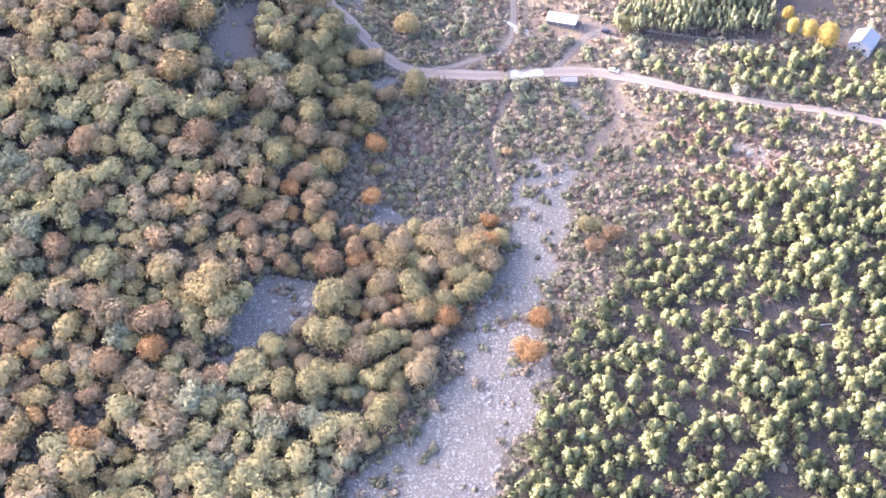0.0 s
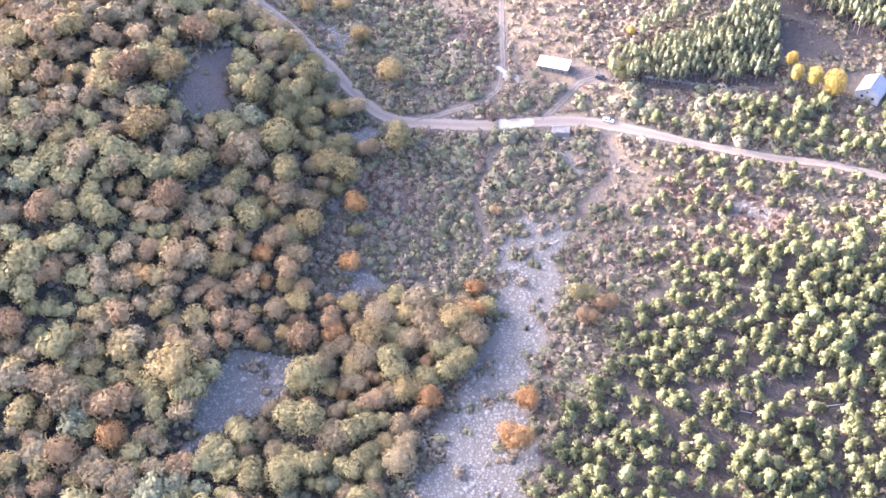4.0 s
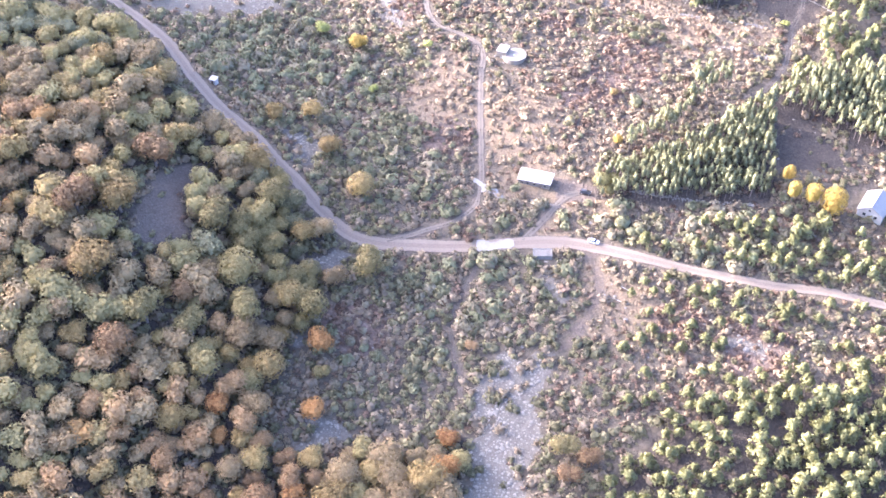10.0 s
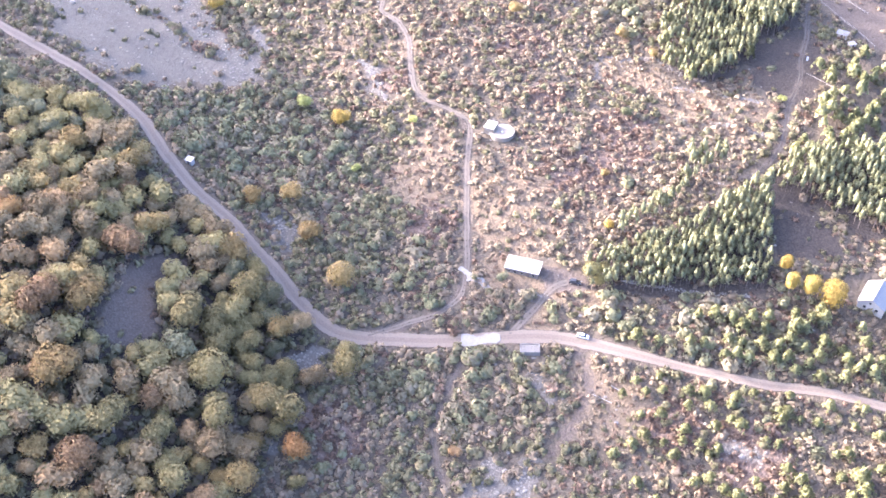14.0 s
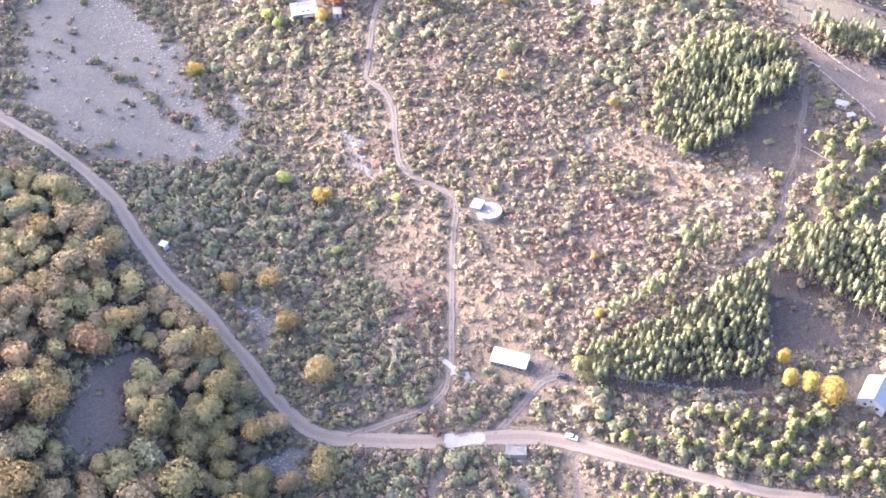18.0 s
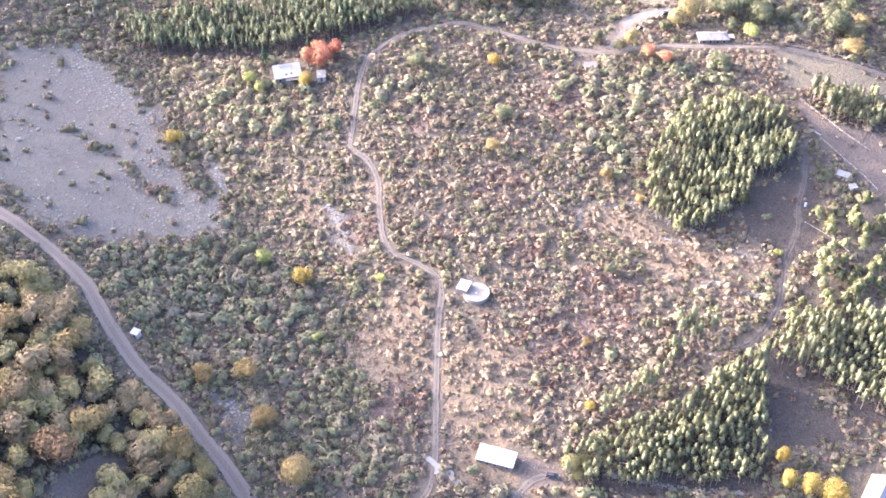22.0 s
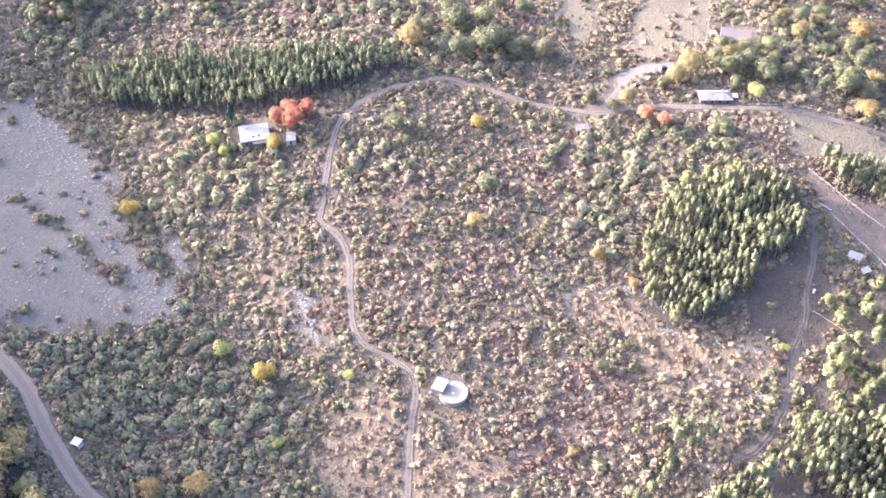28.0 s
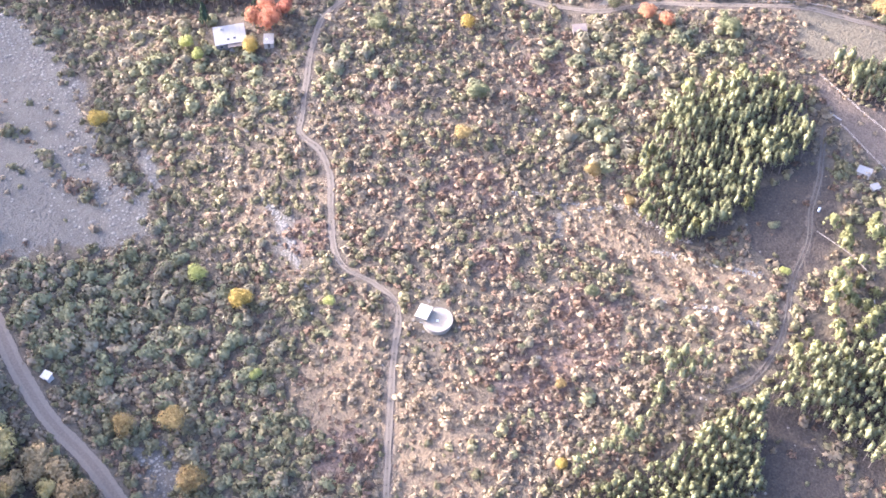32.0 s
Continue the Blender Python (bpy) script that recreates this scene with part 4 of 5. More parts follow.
def fill_forest():
    rest = {}
    x, y = points_in(FOREST, 5.6, 0.42)
    keep = open_ground(x, y, 3.0) & (scree_amount(x, y) < 0.4) & (edge_distance(CLEARING, x, y) > 3) & (x > -215) & (y > -222)
    order = np.argsort(y[keep])
    for px, py in zip(x[keep][order], y[keep][order]):
        r = float(3.4 + 3.2 * rng.random() ** 1.4)
        if not free_place(px, py, r * 0.30):
            continue
        warm = 0.5 + 0.35 * math.sin(px / 31 + 1.0) * math.cos(py / 27) + rng.normal() * 0.22
        hue = "sage" if warm < 0.04 else "olive" if warm < 0.38 else "brown" if warm < 0.64 else "ochre" if warm < 0.82 else "rust" if warm < 1.12 else "orange"
        if px > -90 and py > -165:
            plant(hue, px, py, r, kind_shapes(hue), TREE_WORDS[hue], "tree", "autumn wood")
        else:
            rest.setdefault(hue, []).append((px, py, r, rng.uniform(-0.1, 0.5)))
            taken.append((px, py, r * 0.7))
    for hue, places in rest.items():
        scatter("woodland", [soup(crown_mesh("crown", LEAF[hue], 900 + k, lobes=13, leaves=460, size=0.096)) for k in range(4)], places, LEAF[hue], "close autumn wood with " + hue + " crowns", "woodland")


def soup(me):
    v, n = np.zeros(len(me.vertices) * 3, np.float32), np.zeros(len(me.vertices) * 3, np.float32)
    me.vertices.foreach_get("co", v)
    me.attributes["custom_normal"].data.foreach_get("vector", n)
    return np.hstack([v.reshape(-1, 3), n.reshape(-1, 3)])


fill_forest()
pine_rest = []


planted = []


def fill_pines(poly, spacing, lo, hi, single, gap=1.5, skip=0.0, close=False):
    x, y = points_in(poly, spacing, 0.42)
    gaps = 0.5 + 0.5 * np.sin(x / 4.1 + 1.6 * np.sin(y / 6.0)) * np.sin(y / 4.7 + 1.3 * np.sin(x / 7.0))
    keep = open_ground(x, y, gap) & (scree_amount(x, y) < 0.45) & (rng.random(len(x)) > skip * 2 * gaps)
    if close:
        ragged = 1.6 + 1.6 * np.sin(x / 3.3 + 1.7 * np.sin(y / 4.1)) * np.sin(y / 2.9 + 1.1)
        keep &= edge_distance(poly, x, y) < -ragged
    uneven = 1.0 + 0.22 * np.sin(x / 5.7 + 1.3 * np.sin(y / 8.0)) * np.sin(y / 6.3 + x / 11.0) if close else np.ones(len(x))
    for px, py, grown in zip(x[keep], y[keep], uneven[keep]):
        r = float(rng.uniform(lo, hi)) * float(grown)
        if not free_place(px, py, r * 0.45):
            continue
        if single(px, py):
            plant("pine", px, py, r, kind_shapes("pine"), TREE_WORDS["pine"], "tree", "pines")
        else:
            (planted if close else pine_rest).append((px, py, r, rng.uniform(0.0, 0.6) - 0.1))
            taken.append((px, py, r * 0.6))


for x, y, r in ((86, 161, 2.3), (83, 150, 2.1), (82, 137, 2.5), (91, 127, 2.6), (98, 131, 2.4), (117, 139, 2.3), (134, 180, 2.6), (141, 185, 2.4), (132, 191, 2.3), (102, 188, 2.8), (122, 194, 2.6), (111, 192, 2.2)):
    plant("pine", x, y, r, kind_shapes("pine"), "large light green pine at the edge of the close-planted pines", "tree", "pines", 1.55)
fill_pines(PINES_SOUTH, 4.3, 1.8, 3.0, lambda x, y: y > -150 and x < 90, skip=0.24)
fill_pines(PINES_THIN, 6.2, 1.5, 2.5, lambda x, y: True, skip=0.35)
fill_pines(PINES_ROAD, 5.6, 1.6, 2.6, lambda x, y: False, skip=0.35)
fill_pines(PINES_BARN, 1.95, 1.0, 1.6, lambda x, y: False, close=True, skip=0.12)
fill_pines(PINES_EAST, 2.1, 1.1, 1.7, lambda x, y: False, close=True, skip=0.2)
fill_pines(PINES_ROW, 2.5, 1.3, 1.9, lambda x, y: False, close=True, skip=0.2)
fill_pines(PINES_HILL, 1.95, 1.0, 1.6, lambda x, y: False, close=True, skip=0.16)
fill_pines(PINES_FAR, 2.1, 1.05, 1.55, lambda x, y: False, close=True, skip=0.08)
fill_pines(PINES_FIELD, 2.4, 1.2, 1.8, lambda x, y: False, close=True, skip=0.15)
fill_pines(PINES_CORNER, 5.4, 1.9, 3.0, lambda x, y: False, skip=0.3)
slim = [soup(pine_mesh("crown", LEAF["plantation"], 330 + k, puffs=22, spikes=8, tall=4.9, point=0.55, low=0.44)) for k in range(7)]


def pole(sides=4, top=3.6):
    """A bare tapered stem, corners by threes."""
    g = np.arange(sides + 1) * 6.283 / sides
    ring = np.stack([np.cos(g), np.sin(g), np.zeros(sides + 1)], 1)
    low, high = ring * 0.11, ring * 0.05 + np.array([0, 0, top])
    return np.vstack([np.vstack([low[i], low[i + 1], high[i + 1], low[i], high[i + 1], high[i]]) for i in range(sides)])


near_rows, far_rows = [p for p in planted if p[1] < 225], [p for p in planted if p[1] >= 225]
scatter("pine_plantation", slim, near_rows, LEAF["plantation"], "close-planted tall pines with pale green tops", "pine trees", flat=1.28)
scatter("pine_belt", slim, far_rows, LEAF["belt"], "dark green belt of tall pines behind the white-roofed house", "pine trees", flat=1.3)
scatter("pine_stems", [pole()], planted, BARK, "bare brown stems of close-planted pines", "pine trees", flat=1.15)
scatter("young_pines", [soup(s[0]) for s in kind_shapes("pine")], pine_rest, LEAF["pine"], "scattered young pines with light green tops", "pine trees", flat=1.3)


# ---- shrubs ----
def build_shrubs():
    x, y = points_in([(-235, -225), (225, -225), (225, 395), (-235, 395)], 2.25, 0.5)
    forest, scree = within(FOREST, x, y, 8), scree_amount(x, y)
    pines = np.maximum.reduce([within(p, x, y, 4) for p in (PINES_BARN, PINES_HILL, PINES_FAR, PINES_EAST, PINES_SOUTH, PINES_CORNER)])
    dry, red = spots(DRY, x, y), spots(RED_HEATH, x, y)
    bare = np.maximum.reduce([within(p, x, y, 3) for p in (YARD, FIELD, CLEARING, BARN_YARD, *PAINTED_SHADE)] + [within(p, x, y, 11) * 0.92 for p in FAR_FIELDS])
    chance = 0.92 * (1 - 0.15 * forest) * (1 - (0.94 - 0.3 * river_green(x, y)) * scree * (1 - within(BIG_SCREE, x, y, 9))) * (1 - 0.75 * pines) * (1 - 0.12 * dry) * (1 - 0.95 * bare) * (1 - np.where(edge_distance([(-158, 182), (-145, 172), (-131, 163), (-123, 151), (-106, 142)], x, y, closed=False) < 2.2, 0.2, 0.95) * within(BIG_SCREE, x, y, 9))
    far_west = smooth01((-170 - x) / 30)
    seen = (np.abs(x - 0.03 * y) < 168 + 0.12 * (y + 190)) & (y > -206) & (y < 372)
    ok = (rng.random(len(x)) < chance * (1 - 0.3 * far_west)) & open_ground(x, y, 0.5) & seen
    x, y, dry, red, forest = x[ok], y[ok], dry[ok], red[ok], forest[ok]
    patch = np.sin(x / 13 + 2 * np.sin(y / 19)) * np.sin(y / 15 + 1.7 * np.sin(x / 23)) + rng.normal(size=len(x)) * 0.3
    shade = smooth01(0.5 - (x - np.interp(y, [p[1] for p in SHADE_EDGE[::-1]], [p[0] for p in SHADE_EDGE[::-1]])) / 40)
    roll = rng.random(len(x))
    hue = np.where(roll < 0.30 + 0.26 * patch, 0, np.where(roll < 0.60 - 0.16 * np.sin(x / 17 + 2.3) * np.sin(y / 21 + 1.0) + 0.13 * shade, 1, np.where(roll < 0.84, 2, 3)))
    hue = np.where((red > 0.5) & (roll > 0.3), 2, hue)
    hue = np.where((dry > 0.5) & (roll > 0.25), np.where(roll > 0.66, 2, 3), hue)
    hue = np.where((forest > 0.5) & (hue == 3), 1, hue)
    rad = rng.lognormal(0.36, 0.36, len(x)) * np.where(hue >= 2, 0.85, 1.0) * (1 + 0.3 * shade * (hue < 2))
    rad = np.clip(rad * (1 - 0.3 * dry * (hue >= 2)), 0.4, 2.9)
    for k, (name, mat, label, count, long, flat) in enumerate((
            ("grey_shrubs", "grey", "leafless grey-brown hawthorn shrubs", 27, 1.0, 1.0), ("green_shrubs", "green", "grey-green leafy juniper shrubs", 27, 1.0, 1.05),
            ("heather", "heather", "low dry reddish-brown heather", 28, 1.1, 0.75), ("bracken", "straw", "straw-coloured dry bracken tufts", 26, 1.3, 0.6))):
        on = hue == k
        rows = np.stack([x[on], y[on], rad[on], rng.uniform(-0.1, 0.6, on.sum())], 1)
        scatter(name, [bush_arrays(500 + 20 * k + j, count, long, 0.27 if k < 2 else 0.34, k < 2) for j in range(9)], rows, LEAF[mat], label, "shrubs", flat=flat)


build_shrubs()


def build_thickets():
    """Taller bushes that stand out of the heath, thicker in the shade and round the garden plots."""
    x, y = points_in([(-160, -70), (150, -60), (215, 380), (-190, 380)], 5.4, 0.5)
    shade = x < np.interp(y, [p[1] for p in SHADE_EDGE[::-1]], [p[0] for p in SHADE_EDGE[::-1]])
    lush = spots([(64, 173, 14), (65, 195, 14), (86, 195, 18), (44, 228, 8), (115, 212, 14), (26, 193, 7), (182, 240, 22), (195, 275, 25), (-100, 90, 30), (72, 178, 24), (66, 205, 20), (100, 215, 18), (-85, 196, 25), (-60, 194, 16), (-95, 175, 22), (-100, 205, 20), (-70, 90, 30), (-85, 110, 25), (15, 8, 18), (45, 12, 16), (90, 2, 30), (170, 270, 40), (-20, 200, 16), (10, 270, 30), (-10, -20, 20), (-165, 300, 26), (-130, 312, 24), (-98, 308, 26), (-45, 300, 30), (-20, 310, 25), (-90, 222, 14)], x, y)
    chance = (0.12 + 0.55 * shade * (y > 20) + 0.15 * shade + 0.85 * lush) * (1 - within(FOREST, x, y, 6)) * (scree_amount(x, y) < 0.3)
    for poly in (YARD, FIELD, CLEARING, BARN_YARD, PINES_BARN, PINES_HILL, PINES_FAR, PINES_EAST, BIG_SCREE, *FAR_FIELDS):
        chance = chance * (edge_distance(poly, x, y) > 1)
    ok = (rng.random(len(x)) < chance) & open_ground(x, y, 1.6)
    x, y = x[ok], y[ok]
    roll = rng.random(len(x))
    rad = np.clip(rng.lognormal(0.62, 0.25, len(x)) * (1 + 0.55 * lush[ok] + 0.2 * shade[ok]), 1.2, 3.9)
    for lo, hi, name, mat, label in ((0.0, 0.58, "olive_bushes", "thicket", "tall olive-green bushes"), (0.58, 0.985, "tan_bushes", "tan", "tall tan half-bare bushes"), (0.985, 1.01, "ochre_bushes", "straw", "tall straw-coloured bushes")):
        on = (roll >= lo) & (roll < hi)
        rows = np.stack([x[on], y[on], rad[on], rng.uniform(-0.1, 0.6, on.sum())], 1)
        scatter(name, [bush_arrays(700 + j, 86, 1.0, 0.185) for j in range(6)], rows, LEAF[mat], label, "bushes", flat=1.15)


build_thickets()


# ---- buildings ----
WHITE_ROOF = plain("white_painted_sheet_roof", (0.360, 0.315, 0.250), (0.415, 0.368, 0.298), 2.0, 0.55, 0.0, 0.1, (0.318, 0.298, 0.265), 0.5)
METAL_ROOF = plain("galvanised_sheet_roof", (0.205, 0.185, 0.158), (0.255, 0.233, 0.202), 2.0, 0.5, 0.15, 0.1, (0.200, 0.190, 0.180), 0.4)
PINK_ROOF = plain("faded_tile_roof", (0.130, 0.096, 0.076), (0.165, 0.126, 0.102), 5.0, 0.85, 0.0, 0.4, (0.105, 0.085, 0.074), 0.5)
GREY_ROOF = plain("grey_tile_roof", (0.205, 0.168, 0.135), (0.255, 0.215, 0.176), 5.0, 0.85, 0.0, 0.4, (0.126, 0.117, 0.113), 0.5)
RENDERED = plain("pale_rendered_wall", (0.273, 0.254, 0.224), (0.351, 0.325, 0.293), 1.5, 0.9, 0.0, 0.25, (0.299, 0.273, 0.240), 0.6)
# darker copy of the pale render, with the shade on house fronts in its colour
SHADE_TONED_WALL = plain("shade_toned_wall", (0.120, 0.104, 0.086), (0.175, 0.153, 0.128), 1.5, 0.9, 0.0, 0.25, (0.10, 0.088, 0.075), 0.6)
TANK_TOP = plain("cream_screed", (0.180, 0.144, 0.098), (0.225, 0.182, 0.126), 1.3, 0.85, 0.0, 0.2, (0.215, 0.192, 0.160), 0.5)
CONCRETE = plain("pale_concrete", (0.165, 0.150, 0.128), (0.215, 0.198, 0.172), 1.2, 0.9, 0.0, 0.3, (0.140, 0.126, 0.106), 0.35)
TIMBER = plain("weathered_timber", (0.24, 0.20, 0.16), (0.40, 0.35, 0.29), 6.0, 0.9, 0.0, 0.4)
DARK_WOOD = plain("dark_timber", (0.07, 0.055, 0.045), (0.13, 0.10, 0.08), 6.0, 0.85, 0.0, 0.3)
GLASS = plain("window_glass", (0.02, 0.022, 0.025), (0.03, 0.032, 0.035), 1.0, 0.08, 0.0, 0.0)
WHITE_PAINT = plain("white_car_paint", (0.546, 0.546, 0.539), (0.574, 0.574, 0.567), 1.0, 0.25, 0.0, 0.0)
DARK_PAINT = plain("dark_car_paint", (0.025, 0.027, 0.032), (0.04, 0.042, 0.048), 1.0, 0.25, 0.0, 0.0)
RUBBER = plain("rubber", (0.02, 0.02, 0.02), (0.035, 0.035, 0.035), 8.0, 0.85, 0.0, 0.1)
STEEL = plain("steel", (0.5, 0.5, 0.5), (0.6, 0.6, 0.6), 3.0, 0.35, 0.8, 0.0)
LAMP_GLASS = plain("lamp_glass", (0.6, 0.6, 0.58), (0.7, 0.7, 0.68), 1.0, 0.15, 0.0, 0.0)
RED_GLASS = plain("red_lamp_glass", (0.35, 0.02, 0.02), (0.45, 0.03, 0.03), 1.0, 0.2, 0.0, 0.0)


def window(parent, x, y, z, w, h, axis):
    """A framed pane, proud of the wall that faces along the axis ('x' or 'y') by its sign."""
    s = 0.06 if axis[0] == "+" else -0.06
    if axis[1] == "y":
        f = part("window", box(x - w / 2, x + w / 2, min(y, y + s), max(y, y + s), z, z + h, bevel=0.01), TIMBER, parent)
        part("pane", box(x - w / 2 + 0.08, x + w / 2 - 0.08, min(y, y + s * 1.4), max(y, y + s * 1.4), z + 0.08, z + h - 0.08, bevel=0.004), GLASS, f, "dark window pane")
        part("sill", box(x - w / 2 - 0.08, x + w / 2 + 0.08, min(y, y + s * 2.2), max(y, y + s * 2.2), z - 0.08, z - 0.01, bevel=0.01), CONCRETE, f)
    else:
        f = part("window", box(min(x, x + s), max(x, x + s), y - w / 2, y + w / 2, z, z + h, bevel=0.01), TIMBER, parent)
        part("pane", box(min(x, x + s * 1.4), max(x, x + s * 1.4), y - w / 2 + 0.08, y + w / 2 - 0.08, z + 0.08, z + h - 0.08, bevel=0.004), GLASS, f, "dark window pane")
        part("sill", box(min(x, x + s * 2.2), max(x, x + s * 2.2), y - w / 2 - 0.08, y + w / 2 + 0.08, z - 0.08, z - 0.01, bevel=0.01), CONCRETE, f)


def walls(house, l, w, front, back, mat, t=0.25, sunk=1.6, ridge=None):
    """Four walls of a house l by w; the gable walls follow the roof: from the front height to the back one, or up to a ridge."""
    part("wall", box(-l / 2, l / 2, -w / 2, -w / 2 + t, -sunk, front - 0.03), mat, house)
    part("wall", box(-l / 2, l / 2, w / 2 - t, w / 2, -sunk, back - 0.03), mat, house)
    for s in (-1, 1):
        bm = bmesh.new()
        x0, x1 = s * l / 2, s * (l / 2 - t)
        y0, y1 = -w / 2 + t + 0.003, w / 2 - t - 0.003
        slope = (back - front) / w
        outline = [(y0, -sunk), (y1, -sunk), (y1, back - 0.05 - t * slope), (y0, front - 0.05 + t * slope)]
        if ridge:
            ry, rz = ridge
            outline = [(y0, -sunk), (y1, -sunk), (y1, back - 0.06 + t * (rz - back) / (w / 2 - ry)), (ry, rz - 0.06), (y0, front - 0.06 + t * (rz - front) / (ry + w / 2))]
        a = [bm.verts.new((x0, y, z)) for y, z in outline]
        b = [bm.verts.new((x1, y, z)) for y, z in outline]
        bm.faces.new(a), bm.faces.new(b[::-1])
        for i in range(len(a)):
            j = (i + 1) % len(a)
            bm.faces.new((a[i], b[i], b[j], a[j]))
        bmesh.ops.recalc_face_normals(bm, faces=bm.faces)
        part("wall", bm, mat, house)


def roof_sheets(house, x0, x1, ya, za, yb, zb, count, mat, name="roof_sheet", thick=0.07):
    """Sheets side by side from the eaves line (ya, za) to the upper line (yb, zb), each with a raised seam."""
    step = (x1 - x0) / count
    for i in range(count):
        a, b = x0 + i * step + 0.015, x0 + (i + 1) * step - 0.015
        bm = slab([(a, ya, za), (b, ya, za), (b, yb, zb), (a, yb, zb)], thick)
        for k in range(3):
            c = a + (k + 0.5) * (b - a) / 3
            r = slab([(c - 0.05, ya, za + 0.05), (c + 0.05, ya, za + 0.05), (c + 0.05, yb, zb + 0.05), (c - 0.05, yb, zb + 0.05)], 0.045)
            me = bpy.data.meshes.new("seam")
            r.to_mesh(me)
            r.free()
            bm.from_mesh(me)
            bpy.data.meshes.remove(me)
        part(name, bm, mat, house)


def barn():
    l, w, front, back = 12.2, 5.4, 3.2, 4.1
    house = thing("barn", "long low barn with a white sheet roof beside the lane", "barn", pose(16.3, 28.9, gz(16.3, 27.8) - 1.1, 0, 0, -18))
    walls(house, l, w, front, back, SHADE_TONED_WALL)
    roof_sheets(house, -6.5, 6.5, -3.0, front + 0.02, 3.0, back + 0.12, 7, WHITE_ROOF)
    for x in (-4.6, -2.4, 0.2, 4.3):
        window(house, x, -w / 2, 1.3, 1.1, 1.0, "-y")
    door = part("door", box(1.8, 3.0, -w / 2 - 0.07, -w / 2 - 0.002, -0.3, 2.0), DARK_WOOD, house, "dark plank door")
    part("handle", box(2.8, 2.86, -w / 2 - 0.13, -w / 2 - 0.072, 0.75, 0.95), STEEL, door)
    part("gutter", box(-6.45, 6.45, -3.12, -3.005, front - 0.13, front - 0.03), STEEL, house)
    part("roof_patch", slab([(0.9, -1.7, 3.49), (2.0, -1.7, 3.49), (2.0, -1.2, 3.57), (0.9, -1.2, 3.57)], 0.02), METAL_ROOF, house, "grey repair on the white roof")


def gable_house():
    l, w = 12.0, 9.2
    house = thing("house", "house with a grey metal gable roof beside golden poplars", "house", pose(141.0, 15.6, gz(141.0, 15.6), 0, 0, 56))
    walls(house, l, w, 3.0, 3.0, RENDERED, ridge=(0.0, 5.6))
    roof_sheets(house, -6.4, 6.4, -5.0, 2.80, -0.02, 5.68, 6, METAL_ROOF)
    roof_sheets(house, -6.4, 6.4, 5.0, 2.80, 0.02, 5.68, 6, METAL_ROOF)
    part("ridge_cap", box(-6.42, 6.42, -0.14, 0.14, 5.70, 5.80), METAL_ROOF, house)
    for y in (-2.2, 2.0):
        window(house, -l / 2, y, 1.0, 1.2, 1.2, "-x")
    window(house, -l / 2, 0.4, 3.4, 0.9, 0.8, "-x")
    for x in (-3.5, 0.0, 3.5):
        window(house, x, w / 2, 1.0, 1.2, 1.2, "+y")
    part("door", box(1.4, 2.4, w / 2 + 0.002, w / 2 + 0.07, -0.2, 2.0), DARK_WOOD, house)


def villa():
    l, w, front, back = 11.6, 9.0, 2.8, 3.9
    house = thing("house", "white-roofed house with a dark veranda among autumn trees", "house", pose(-70.6, 217.6, gz(-70.6, 217.6), 0, 0, 14))
    walls(house, l, w, front, back, SHADE_TONED_WALL, sunk=2.0)
    roof_sheets(house, -6.1, 6.1, -4.9, front - 0.02, 4.8, back + 0.1, 6, METAL_ROOF)
    part("veranda_floor", box(-1.2, 5.8, -6.3, -w / 2 - 0.003, -1.5, 0.1), CONCRETE, house)
    part("veranda_roof", slab([(-1.4, -6.5, 2.2), (6.0, -6.5, 2.2), (6.0, -4.93, 2.55), (-1.4, -4.93, 2.55)], 0.08), DARK_WOOD, house, "dark veranda roof")
    for x in (-1.0, 2.3, 5.6):
        part("veranda_post", box(x - 0.08, x + 0.08, -6.35, -6.19, 0.1, 2.15), DARK_WOOD, house)
    for x, y, z in ((-0.8, -2.6, 3.05), (1.6, -2.3, 3.08)):
        part("skylight", slab([(x - 0.45, y - 0.4, z + 0.10), (x + 0.45, y - 0.4, z + 0.10), (x + 0.45, y + 0.4, z + 0.19), (x - 0.45, y + 0.4, z + 0.19)], 0.1), GLASS, house, "dark roof window")
    part("chimney", box(-3.2, -2.6, 2.6, 3.2, 3.3, 4.6), RENDERED, house)
    window(house, -3.8, -w / 2, 0.8, 1.3, 1.2, "-y")
    window(house, -l / 2, 0.5, 0.9, 1.2, 1.2, "-x")
    for x in (0.4, 3.8):
        window(house, x, -w / 2, 0.8, 1.2, 1.2, "-y")
    annex = thing("garden_shed", "small grey-roofed shed beside the white-roofed house", "shed", pose(-55.2, 214.7, gz(-55.2, 214.7), 0, 0, 5))
    walls(annex, 3.6, 5.0, 2.1, 2.5, TIMBER)
    roof_sheets(annex, -2.0, 2.0, -2.8, 2.1, 2.8, 2.58, 3, METAL_ROOF)
    part("door", box(-0.5, 0.5, -2.56, -2.503, -0.1, 1.9), DARK_WOOD, annex)
    part("roof_window", slab([(-1.1, -0.6, 2.40), (-0.4, -0.6, 2.40), (-0.4, 0.1, 2.46), (-1.1, 0.1, 2.46)], 0.03), LAMP_GLASS, annex)


